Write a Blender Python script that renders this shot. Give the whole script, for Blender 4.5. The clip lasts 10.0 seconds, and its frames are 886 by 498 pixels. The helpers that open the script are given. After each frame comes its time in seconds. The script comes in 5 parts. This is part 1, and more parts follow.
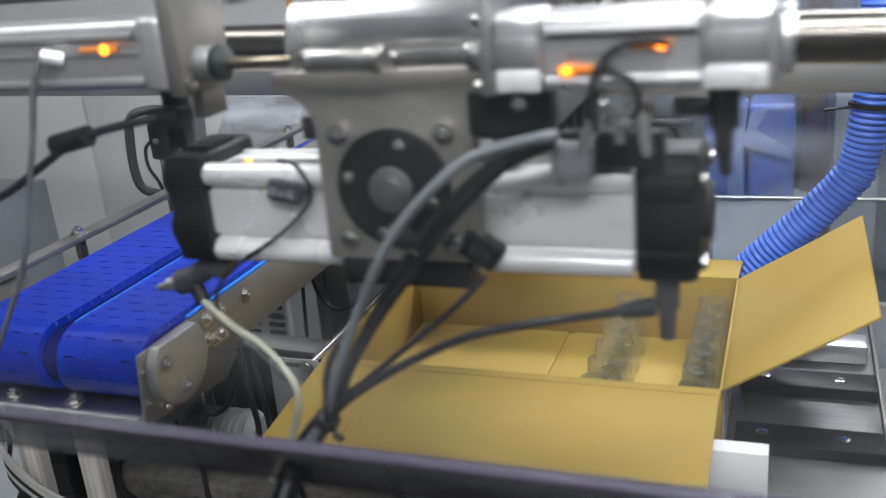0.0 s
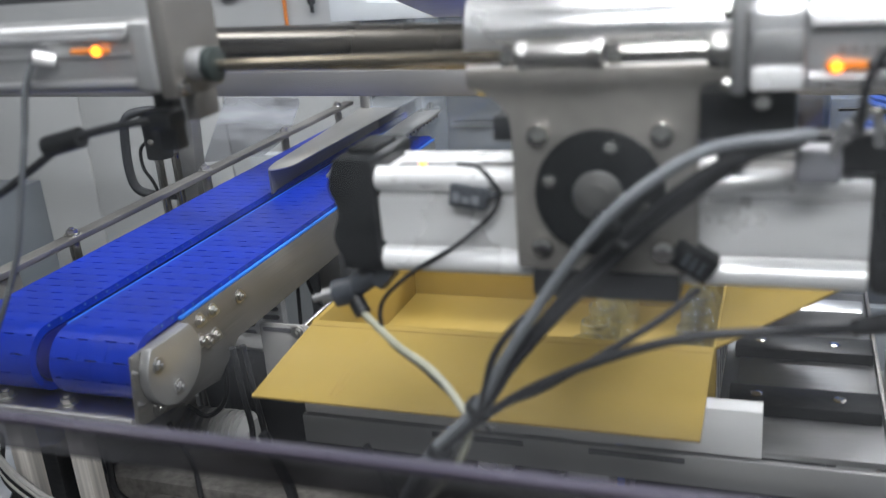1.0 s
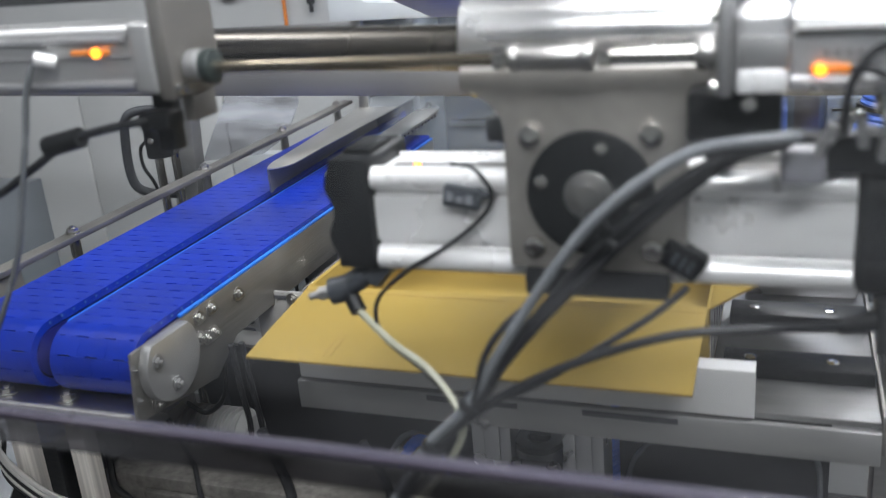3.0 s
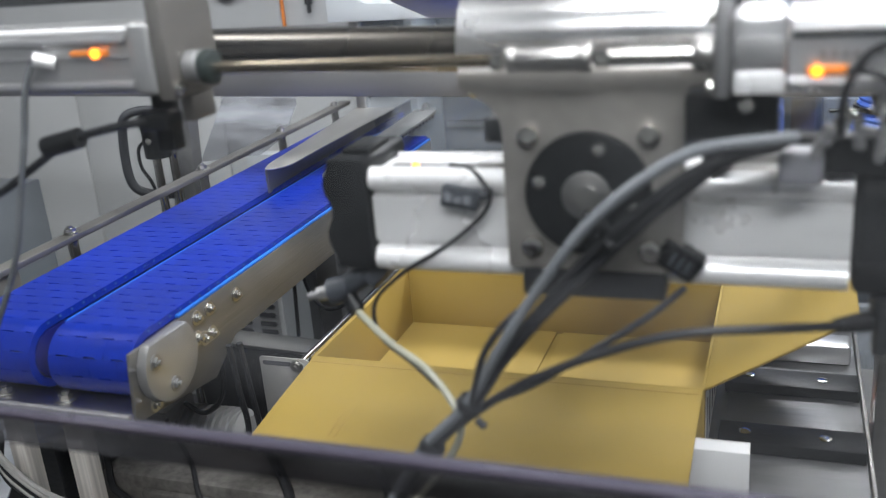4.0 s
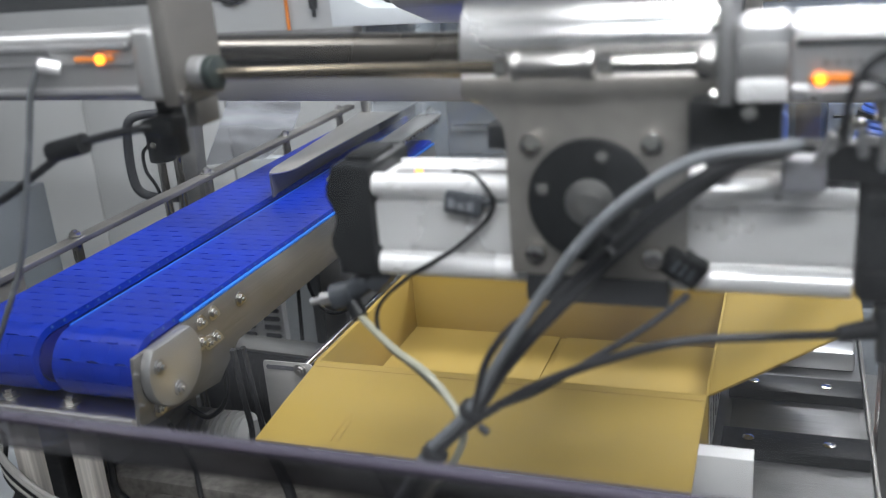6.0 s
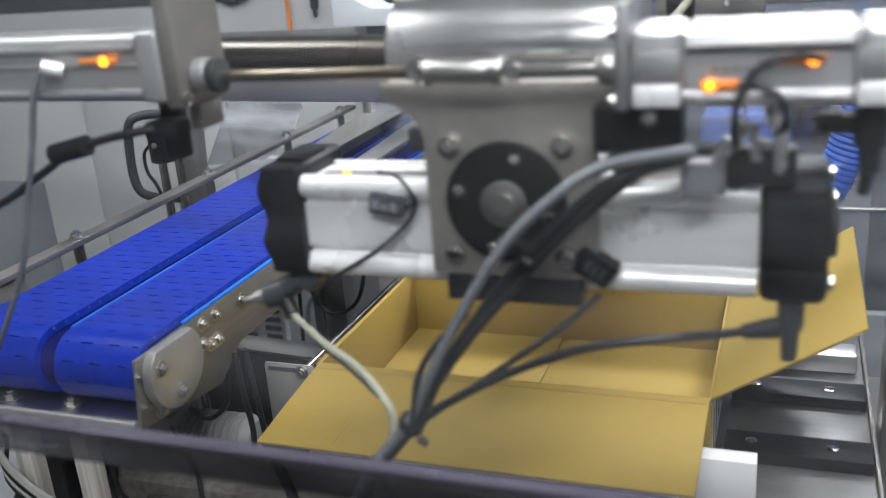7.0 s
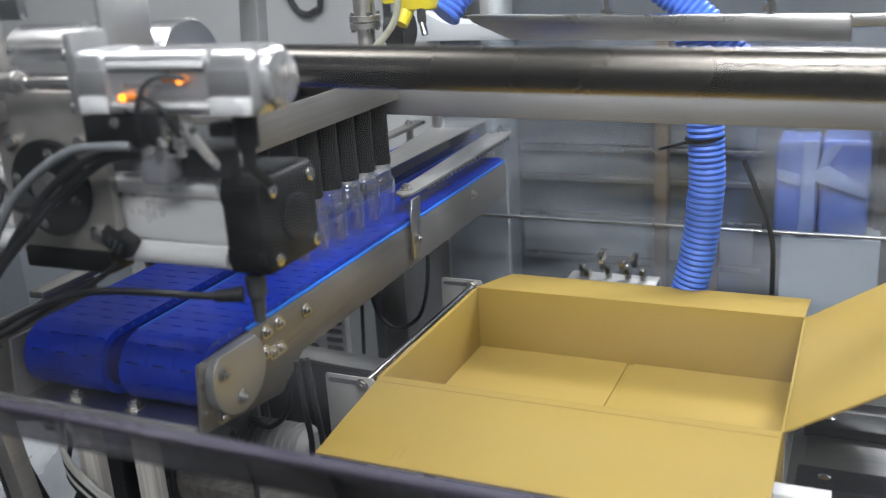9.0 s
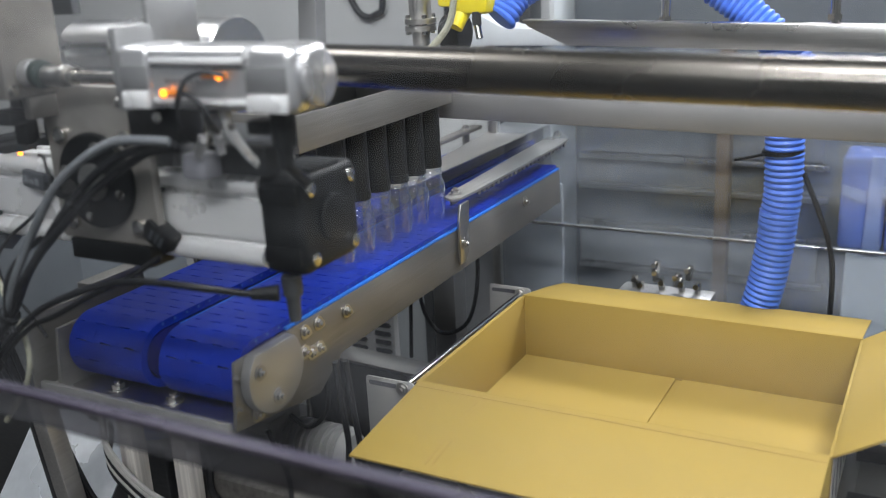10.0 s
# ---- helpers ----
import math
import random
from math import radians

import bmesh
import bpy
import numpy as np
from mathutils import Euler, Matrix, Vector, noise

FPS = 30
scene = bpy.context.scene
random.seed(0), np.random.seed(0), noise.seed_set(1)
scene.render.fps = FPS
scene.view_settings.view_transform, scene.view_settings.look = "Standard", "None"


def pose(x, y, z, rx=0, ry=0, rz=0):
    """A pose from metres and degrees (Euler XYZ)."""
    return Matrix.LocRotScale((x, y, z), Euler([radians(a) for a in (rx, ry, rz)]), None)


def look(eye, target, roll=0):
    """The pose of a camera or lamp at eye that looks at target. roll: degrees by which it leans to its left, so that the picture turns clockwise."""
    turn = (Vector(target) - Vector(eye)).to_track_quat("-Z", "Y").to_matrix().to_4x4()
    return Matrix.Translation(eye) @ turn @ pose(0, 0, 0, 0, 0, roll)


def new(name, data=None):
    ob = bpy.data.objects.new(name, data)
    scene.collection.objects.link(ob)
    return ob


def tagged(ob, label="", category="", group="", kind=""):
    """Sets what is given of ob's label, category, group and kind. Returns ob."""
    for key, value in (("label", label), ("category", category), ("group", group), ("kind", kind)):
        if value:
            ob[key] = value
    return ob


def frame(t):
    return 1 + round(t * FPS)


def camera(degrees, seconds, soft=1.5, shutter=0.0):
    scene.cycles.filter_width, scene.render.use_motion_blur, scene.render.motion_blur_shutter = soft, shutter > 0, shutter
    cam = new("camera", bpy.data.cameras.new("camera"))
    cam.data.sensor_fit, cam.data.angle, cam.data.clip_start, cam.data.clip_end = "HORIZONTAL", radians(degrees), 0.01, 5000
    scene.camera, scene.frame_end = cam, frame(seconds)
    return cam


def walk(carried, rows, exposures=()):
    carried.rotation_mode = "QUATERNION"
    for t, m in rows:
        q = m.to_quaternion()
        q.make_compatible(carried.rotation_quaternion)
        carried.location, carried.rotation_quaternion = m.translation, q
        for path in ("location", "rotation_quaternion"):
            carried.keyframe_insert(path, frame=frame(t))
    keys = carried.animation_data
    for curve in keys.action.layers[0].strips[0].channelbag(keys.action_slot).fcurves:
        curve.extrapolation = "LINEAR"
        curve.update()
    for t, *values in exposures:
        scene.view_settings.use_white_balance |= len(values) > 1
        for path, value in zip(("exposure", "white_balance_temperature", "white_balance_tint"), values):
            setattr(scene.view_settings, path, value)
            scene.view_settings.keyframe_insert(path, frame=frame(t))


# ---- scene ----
cam = camera(49.86, 10.0, soft=0.85, shutter=0.5)
PATH = [
    (0, (0.3852, -1.4279, 1.5763), (-0.2934, 0.3324, 0.9124), -5.14),
    (0.5, (0.3875, -1.4278, 1.5768), (-0.2897, 0.3326, 0.9114), -5.19),
    (1, (0.3903, -1.4262, 1.5771), (-0.2830, 0.3367, 0.9147), -4.99),
    (1.5, (0.3940, -1.4266, 1.5785), (-0.2808, 0.3342, 0.9121), -5.01),
    (2, (0.3982, -1.4287, 1.5802), (-0.2788, 0.3305, 0.9117), -5.05),
    (2.5, (0.4014, -1.4336, 1.5821), (-0.2751, 0.3261, 0.9144), -5.00),
    (4, (0.4021, -1.4402, 1.5830), (-0.2674, 0.3232, 0.9180), -4.86),
    (4.5, (0.4016, -1.4384, 1.5876), (-0.2679, 0.3231, 0.9174), -4.77),
    (5, (0.4013, -1.4395, 1.5867), (-0.2690, 0.3229, 0.9201), -4.78),
    (6.5, (0.4030, -1.4389, 1.5862), (-0.2771, 0.3233, 0.9288), -4.77),
    (7, (0.3965, -1.4366, 1.5892), (-0.2798, 0.3261, 0.9293), -4.65),
    (7.5, (0.3847, -1.4320, 1.5838), (-0.2844, 0.3355, 0.9295), -4.53),
    (8, (0.3796, -1.4263, 1.5784), (-0.2949, 0.3440, 0.9369), -4.29),
    (8.5, (0.3778, -1.4245, 1.5809), (-0.3661, 0.3254, 0.9608), -4.05),
    (9, (0.3824, -1.4241, 1.5795), (-0.4156, 0.3039, 0.9652), -3.71),
    (9.5, (0.3939, -1.4136, 1.5771), (-0.4799, 0.2794, 0.9686), -3.42),
    (10, (0.4039, -1.3966, 1.5714), (-0.5157, 0.2769, 0.9764), -2.96),
]
walk(cam, [(t, look(eye, target, roll)) for t, eye, target, roll in PATH])

# ---------- world and lights ----------
cam.data.dof.use_dof = True
cam.data.dof.focus_distance = 1.75
cam.data.dof.aperture_fstop = 3.4

world = bpy.data.worlds.new("factory_air")
scene.world = world
world.use_nodes = True
world.node_tree.nodes["Background"].inputs[0].default_value = (0.75, 0.85, 1.0, 1)
world.node_tree.nodes["Background"].inputs[1].default_value = 0.17


def lamp(x, y, z, sx, sy, power, tx=0.0, ty=0.0, tz=0.8, color=(0.955, 0.965, 0.995)):
    data = bpy.data.lights.new("unseen_ceiling_lamp", "AREA")
    data.shape, data.size, data.size_y, data.energy, data.color = "RECTANGLE", sx, sy, power, color
    ob = new("unseen_ceiling_lamp", data)
    ob.matrix_world = look((x, y, z), (tx, ty, tz))
    return ob


# First lamp is set by the shaft's shadow; the others are unseen fill.
lamp(0.6, -0.86, 2.93, 1.3, 0.22, 62)
lamp(-1.3, -0.5, 2.93, 1.3, 0.3, 22, -0.8, 0.2)
lamp(0.5, 1.9, 2.93, 1.6, 0.5, 125, 0.3, 1.4)
lamp(0.6, -2.3, 2.93, 1.6, 0.5, 76, 0.2, -1.0)


# ---------- materials ----------
def material(name, color, rough=0.5, metal=0.0, grain=0.0, scale=(30, 30, 30), bump=0.0, stain=0.0, stain_scale=4.0,
             spec=0.5, transmission=0.0, alpha=1.0, emit=0.0, coat=0.0, island=0.0, ior=1.45):
    m = bpy.data.materials.new(name)
    m.use_nodes = True
    nt = m.node_tree
    b = nt.nodes["Principled BSDF"]
    b.inputs["Base Color"].default_value = (*color, 1)
    b.inputs["Roughness"].default_value = rough
    b.inputs["Metallic"].default_value = metal
    b.inputs["Specular IOR Level"].default_value = spec
    b.inputs["Transmission Weight"].default_value = transmission
    b.inputs["Coat Weight"].default_value = coat
    b.inputs["IOR"].default_value = ior
    b.inputs["Alpha"].default_value = alpha
    if emit:
        b.inputs["Emission Color"].default_value = (*color, 1)
        b.inputs["Emission Strength"].default_value = emit
    if not (grain or stain or bump or island):
        return m
    tc = nt.nodes.new("ShaderNodeTexCoord")
    mp = nt.nodes.new("ShaderNodeMapping")
    mp.inputs["Scale"].default_value = scale
    nt.links.new(tc.outputs["Object"], mp.inputs["Vector"])
    fine = nt.nodes.new("ShaderNodeTexNoise")
    fine.inputs["Scale"].default_value = 1.0
    fine.inputs["Detail"].default_value = 4
    nt.links.new(mp.outputs["Vector"], fine.inputs["Vector"])
    big = nt.nodes.new("ShaderNodeTexNoise")
    big.inputs["Scale"].default_value = stain_scale
    big.inputs["Detail"].default_value = 5
    nt.links.new(tc.outputs["Object"], big.inputs["Vector"])

    def ranged(source, low, high):
        r = nt.nodes.new("ShaderNodeMapRange")
        r.inputs["From Min"].default_value, r.inputs["From Max"].default_value = 0.25, 0.75
        r.inputs["To Min"].default_value, r.inputs["To Max"].default_value = low, high
        nt.links.new(source, r.inputs["Value"])
        return r.outputs["Result"]

    value = nt.nodes.new("ShaderNodeMath")
    value.operation = "MULTIPLY"
    nt.links.new(ranged(fine.outputs["Fac"], 1 - grain, 1 + grain), value.inputs[0])
    nt.links.new(ranged(big.outputs["Fac"], 1 - stain, 1 + stain * 0.6), value.inputs[1])
    last = value.outputs[0]
    if island:
        info = nt.nodes.new("ShaderNodeObjectInfo")
        rr = nt.nodes.new("ShaderNodeMapRange")
        rr.inputs["To Min"].default_value, rr.inputs["To Max"].default_value = 1 - island, 1 + island
        nt.links.new(info.outputs["Random"], rr.inputs["Value"])
        mul = nt.nodes.new("ShaderNodeMath")
        mul.operation = "MULTIPLY"
        nt.links.new(last, mul.inputs[0])
        nt.links.new(rr.outputs["Result"], mul.inputs[1])
        last = mul.outputs[0]
    tint = nt.nodes.new("ShaderNodeVectorMath")
    tint.operation = "SCALE"
    tint.inputs[0].default_value = color
    nt.links.new(last, tint.inputs["Scale"])
    nt.links.new(tint.outputs["Vector"], b.inputs["Base Color"])
    nt.links.new(ranged(big.outputs["Fac"], max(0.02, rough - 0.1 * (stain > 0)), min(1, rough + 0.12 * (stain > 0))), b.inputs["Roughness"])
    if bump:
        bp = nt.nodes.new("ShaderNodeBump")
        bp.inputs["Strength"].default_value = bump
        bp.inputs["Distance"].default_value = 0.001
        nt.links.new(fine.outputs["Fac"], bp.inputs["Height"])
        nt.links.new(bp.outputs["Normal"], b.inputs["Normal"])
    return m


STEEL = material("brushed_steel", (0.52, 0.51, 0.49), 0.33, 1.0, 0.10, (8, 8, 260), 0.12, 0.14, 5)
STEEL_Y = material("brushed_steel_along", (0.30, 0.29, 0.275), 0.46, 0.85, 0.12, (300, 5, 300), 0.12, 0.2, 5)
STEEL_FLANGE = material("brushed_flange_steel", (0.60, 0.59, 0.57), 0.34, 0.9, 0.10, (260, 6, 260), 0.10, 0.16, 5)
STOP_STEEL = material("matt_sheet_steel", (0.50, 0.49, 0.47), 0.5, 0.45, 0.08, (10, 10, 200), 0.08, 0.16, 6)
LIFT_STEEL = material("brushed_lift_steel", (0.27, 0.27, 0.275), 0.42, 0.85, 0.12, (6, 220, 220), 0.12, 0.25, 9)
STEEL_LEG = material("brushed_leg_steel", (0.78, 0.75, 0.70), 0.36, 0.25, 0.28, (160, 160, 3), 0.15, 0.15, 5)
WORN = material("worn_base_steel", (0.15, 0.145, 0.135), 0.6, 0.3, 0.35, (90, 90, 90), 0.4, 0.45, 9)
ALU_COVER = material("grey_cast_cover", (0.42, 0.415, 0.40), 0.42, 0.6, 0.06, (60, 60, 60), 0.06, 0.1, 9)
ALU_GREY = material("dull_aluminium_tube", (0.43, 0.43, 0.425), 0.42, 0.7, 0.06, (8, 160, 160), 0.06, 0.16, 6)
STEEL_X = material("brushed_steel_across", (0.55, 0.54, 0.52), 0.30, 1.0, 0.10, (5, 300, 300), 0.10, 0.14, 4)
STEEL_DULL = material("dull_steel", (0.36, 0.36, 0.36), 0.5, 0.85, 0.1, (60, 60, 60), 0.1, 0.25, 6)
STEEL_DARK = material("dark_steel", (0.11, 0.115, 0.12), 0.42, 0.8, 0.1, (40, 40, 160), 0.1, 0.25, 4)
STEEL_GREY = material("grey_beam_steel", (0.25, 0.245, 0.245), 0.48, 0.6, 0.10, (5, 300, 300), 0.08, 0.18, 3)
CHROME = material("chromed_rod", (0.72, 0.70, 0.66), 0.10, 1.0, 0.05, (6, 200, 200), 0.02, 0.1, 8)
# Dark brown base paints the shaft's dim reflections.
BRASSY = material("dark_shaft_metal", (0.15, 0.138, 0.122), 0.25, 1.0, 0.04, (3, 20, 20), 0.0, 0.22, 3)
# Gold-brown tint puts a warm reflection into the rod's colour.
ROD_GOLD = material("gold_reflection_rod", (0.40, 0.345, 0.26), 0.22, 1.0, 0.1, (6, 120, 120), 0.0, 0.25, 4)
ALU = material("anodised_aluminium", (0.72, 0.72, 0.725), 0.30, 0.85, 0.05, (10, 160, 160), 0.06, 0.1, 9)
ALU_WHITE = material("pale_aluminium", (0.92, 0.92, 0.915), 0.30, 0.4, 0.04, (12, 120, 120), 0.05, 0.06, 7)
ALU_TUBE = material("turned_aluminium", (0.88, 0.88, 0.875), 0.24, 1.0, 0.05, (160, 160, 8), 0.04, 0.1, 7)
ALU_PLATE = material("milled_plate", (0.40, 0.38, 0.35), 0.45, 0.6, 0.08, (70, 70, 70), 0.1, 0.2, 6)
PLATE_DARK = material("dark_milled_bracket", (0.17, 0.16, 0.145), 0.5, 0.6, 0.12, (70, 70, 70), 0.1, 0.25, 8)
RING = material("dark_green_seal", (0.012, 0.02, 0.018), 0.45, 0.0, 0.1, (90, 90, 90), 0.05, 0.2, 9)
BLACK = material("black_plastic", (0.011, 0.012, 0.013), 0.45, 0.0, 0.15, (120, 120, 120), 0.1, 0.2, 10, spec=0.32)
BLACK_CAST = material("black_cast_cap", (0.009, 0.010, 0.011), 0.50, 0.0, 0.2, (300, 300, 300), 0.2, 0.2, 12, spec=0.25)
RUBBER = material("cable_rubber", (0.015, 0.016, 0.018), 0.45, 0.0, 0.1, (80, 80, 80), 0.05, 0.2, 10, spec=0.35)
HOSE_GREY = material("grey_hose", (0.14, 0.15, 0.16), 0.22, 0.0, 0.06, (60, 60, 60), 0.03, 0.15, 12)
HOSE_CLEAR = material("milky_tube", (0.32, 0.32, 0.25), 0.3, 0.0, 0.05, (60, 60, 60), 0.02, 0.12, 12)
PALE_CABLE = material("pale_cable_sheath", (0.48, 0.48, 0.46), 0.4, 0.0, 0.06, (60, 60, 60), 0.03, 0.2, 15)
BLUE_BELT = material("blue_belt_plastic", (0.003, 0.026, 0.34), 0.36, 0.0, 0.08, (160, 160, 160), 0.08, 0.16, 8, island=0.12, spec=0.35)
# Darker blue core paints the shade seen in gaps between links.
BLUE_GAP_SHADE = material("blue_belt_gap_shade", (0.004, 0.008, 0.14), 0.5, 0.0, 0.1, (90, 90, 90), 0.05, 0.2, 8)
BLUE_STRIP = material("blue_wear_strip", (0.022, 0.17, 0.68), 0.35, 0.0, 0.05, (60, 8, 60), 0.03, 0.12, 8)
PIN_BLUE = material("pale_blue_pin", (0.05, 0.13, 0.40), 0.4, 0.0, 0.05, (60, 60, 60), 0.03, 0.12, 8)
BLUE_HOSE = material("blue_hose_plastic", (0.085, 0.21, 0.80), 0.40, 0.0, 0.05, (60, 60, 60), 0.03, 0.12, 8)
BLUE_TUBE = material("blue_air_tube", (0.02, 0.12, 0.7), 0.25, 0.0, 0.05, (60, 60, 60), 0.02, 0.1, 12)
CARD = material("kraft_cardboard", (0.355, 0.246, 0.058), 0.75, 0.0, 0.035, (25, 25, 420), 0.06, 0.07, 5, spec=0.25)
CARD_IN = material("kraft_inner", (0.355, 0.246, 0.058), 0.72, 0.0, 0.035, (420, 25, 25), 0.06, 0.07, 6, spec=0.25)
CARD_EDGE = material("cardboard_edge", (0.33, 0.22, 0.07), 0.85, 0.0, 0.25, (500, 500, 500), 0.3, 0.1, 9, spec=0.2)
WHITE_PLASTIC = material("white_plastic", (0.80, 0.80, 0.80), 0.42, 0.0, 0.03, (60, 60, 60), 0.03, 0.06, 8)
PAPER = material("printed_paper", (0.74, 0.73, 0.70), 0.7, 0.0, 0.04, (90, 90, 90), 0.02, 0.1, 9)
# Serves real print and the painted shade inside slots.
INK_SLOT_SHADE = material("dark_print_and_slot_shade", (0.08, 0.08, 0.09), 0.7, 0.0, 0.1, (90, 90, 90), 0.0, 0.1, 9)
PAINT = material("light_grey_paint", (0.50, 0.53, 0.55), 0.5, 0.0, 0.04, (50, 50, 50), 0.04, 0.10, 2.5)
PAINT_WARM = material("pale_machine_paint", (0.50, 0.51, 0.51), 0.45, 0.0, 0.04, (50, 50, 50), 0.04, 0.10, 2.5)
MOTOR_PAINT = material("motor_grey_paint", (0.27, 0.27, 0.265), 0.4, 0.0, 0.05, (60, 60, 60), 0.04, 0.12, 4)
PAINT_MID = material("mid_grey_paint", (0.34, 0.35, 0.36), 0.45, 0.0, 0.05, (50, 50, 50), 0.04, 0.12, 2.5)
PAINT_DARK = material("dark_grey_paint", (0.13, 0.145, 0.16), 0.35, 0.0, 0.06, (50, 50, 50), 0.04, 0.15, 3)
PAINT_LOW = material("graphite_paint", (0.20, 0.21, 0.22), 0.5, 0.0, 0.06, (50, 50, 50), 0.04, 0.15, 3)
HANDLE = material("black_handle_paint", (0.05, 0.053, 0.06), 0.4, 0.0, 0.08, (50, 50, 50), 0.04, 0.15, 3)
FILM_FOLD = material("folded_film", (0.30, 0.38, 0.68), 0.3, 0.0, 0.15, (20, 20, 20), 0.3, 0.3, 7)
CLEAR_GREY = material("smoky_plastic", (0.19, 0.19, 0.21), 0.3, 0.0, 0.1, (60, 60, 60), 0.05, 0.2, 12)
COVER_SHEET = material("bluish_sheet_steel", (0.66, 0.71, 0.76), 0.28, 0.35, 0.06, (40, 40, 40), 0.05, 0.15, 4)
TROUGH = material("dark_trough_steel", (0.045, 0.045, 0.048), 0.36, 0.7, 0.12, (4, 200, 200), 0.1, 0.3, 4)
BROWN_DARK = material("dark_brown_paint", (0.075, 0.052, 0.04), 0.45, 0.0, 0.08, (20, 20, 120), 0.05, 0.2, 5)
BROWN = material("brown_post_paint", (0.21, 0.15, 0.10), 0.45, 0.0, 0.08, (20, 20, 120), 0.05, 0.2, 5)
BLUE_FILM = material("blue_film", (0.16, 0.24, 0.64), 0.22, 0.0, 0.12, (14, 14, 14), 0.4, 0.3, 7)
YELLOW = material("yellow_valve_paint", (0.72, 0.60, 0.02), 0.35, 0.0, 0.06, (60, 60, 60), 0.05, 0.12, 9)
SENSOR = material("grey_sensor_plastic", (0.05, 0.056, 0.065), 0.4, 0.0, 0.2, (200, 200, 200), 0.1, 0.3, 40)
PAPER_DULL = material("worn_print", (0.20, 0.21, 0.23), 0.6, 0.0, 0.2, (200, 200, 200), 0.0, 0.2, 40)
ORANGE = material("orange_sleeve", (0.85, 0.16, 0.015), 0.4, 0.0, 0.05, (60, 60, 60), 0.03, 0.1, 9)
ORANGE_BODY = material("orange_sensor_body", (0.75, 0.22, 0.02), 0.4, 0.0, 0.05, (60, 60, 60), 0.03, 0.1, 9)
LED = material("amber_led", (1.0, 0.24, 0.01), 0.3, emit=5.5)
CONCRETE = material("concrete_floor", (0.07, 0.07, 0.072), 0.5, 0.0, 0.1, (90, 90, 90), 0.15, 0.25, 2)
CEIL = material("ceiling_board", (0.68, 0.69, 0.70), 0.8, 0.0, 0.05, (60, 60, 60), 0.1, 0.06, 3)
LIGHT_PANEL = material("lit_diffuser", (1.0, 0.98, 0.95), 0.5, emit=4.0)


def sheet_glass(name, haze, color, dust_haze=0.0, edge=0.5, face=0.03, steep=4.0):
    """A clear sheet: mostly passes light straight on, with a gloss that grows at grazing angles and a diffuse film that
    paints haze, reflections and a little dust.
    """
    m = bpy.data.materials.new(name)
    m.use_nodes = True
    nt = m.node_tree
    nt.nodes.remove(nt.nodes["Principled BSDF"])
    clear = nt.nodes.new("ShaderNodeBsdfTransparent")
    clear.inputs["Color"].default_value = (*color, 1)
    gloss = nt.nodes.new("ShaderNodeBsdfGlossy")
    gloss.inputs["Roughness"].default_value = haze
    gloss.inputs["Color"].default_value = (0.9, 0.95, 1.0, 1)
    facing = nt.nodes.new("ShaderNodeLayerWeight")
    power = nt.nodes.new("ShaderNodeMath")
    power.operation, power.inputs[1].default_value = "POWER", steep
    nt.links.new(facing.outputs["Facing"], power.inputs[0])
    share = nt.nodes.new("ShaderNodeMath")
    share.operation, share.inputs[1].default_value, share.inputs[2].default_value = "MULTIPLY_ADD", edge, face
    nt.links.new(power.outputs[0], share.inputs[0])
    mix = nt.nodes.new("ShaderNodeMixShader")
    nt.links.new(share.outputs[0], mix.inputs[0])
    nt.links.new(clear.outputs[0], mix.inputs[1])
    nt.links.new(gloss.outputs[0], mix.inputs[2])
    last = mix.outputs[0]
    if dust_haze:
        film = nt.nodes.new("ShaderNodeBsdfDiffuse")
        film.inputs["Color"].default_value = (0.8, 0.83, 0.88, 1)
        tc = nt.nodes.new("ShaderNodeTexCoord")
        haze_patches = nt.nodes.new("ShaderNodeTexNoise")
        haze_patches.inputs["Scale"].default_value, haze_patches.inputs["Detail"].default_value = 1.0, 5.0
        haze_streaks = nt.nodes.new("ShaderNodeMapping")
        haze_streaks.inputs["Rotation"].default_value, haze_streaks.inputs["Scale"].default_value = (0, 0.5, 0), (3.0, 3.0, 11.0)
        nt.links.new(tc.outputs["Object"], haze_streaks.inputs["Vector"])
        nt.links.new(haze_streaks.outputs["Vector"], haze_patches.inputs["Vector"])
        amount = nt.nodes.new("ShaderNodeMapRange")
        amount.inputs["From Min"].default_value, amount.inputs["From Max"].default_value = 0.38, 0.72
        amount.inputs["To Min"].default_value, amount.inputs["To Max"].default_value = dust_haze * 0.05, dust_haze * 2.4
        nt.links.new(haze_patches.outputs["Fac"], amount.inputs["Value"])
        top = nt.nodes.new("ShaderNodeMixShader")
        nt.links.new(amount.outputs[0], top.inputs[0])
        nt.links.new(last, top.inputs[1])
        nt.links.new(film.outputs[0], top.inputs[2])
        last = top.outputs[0]
    nt.links.new(last, nt.nodes["Material Output"].inputs[0])
    return m


# Thin diffuse film puts glints and brightness into the jar colour.
GLASS = sheet_glass("jar_glass", 0.04, (0.965, 0.98, 0.975), 0.016, 0.9, 0.10, 1.6)
# Streaky film on these sheets paints hazy reflections along with dust.
SHEET = sheet_glass("polycarbonate_sheet", 0.08, (0.97, 0.98, 0.985), 0.014)
WINDOW = sheet_glass("machine_window_sheet", 0.05, (0.80, 0.83, 0.86), 0.07)
ACRYLIC = sheet_glass("acrylic_edge", 0.10, (0.40, 0.395, 0.41), 0.04)
ACRYLIC_DARK = material("polished_sheet_edge", (0.05, 0.045, 0.065), 0.3, 0.0, 0.05, (6, 90, 90), 0.02, 0.2, 5, coat=0.4)
HAZY = sheet_glass("hazy_acrylic", 0.12, (0.72, 0.72, 0.74), 0.22)


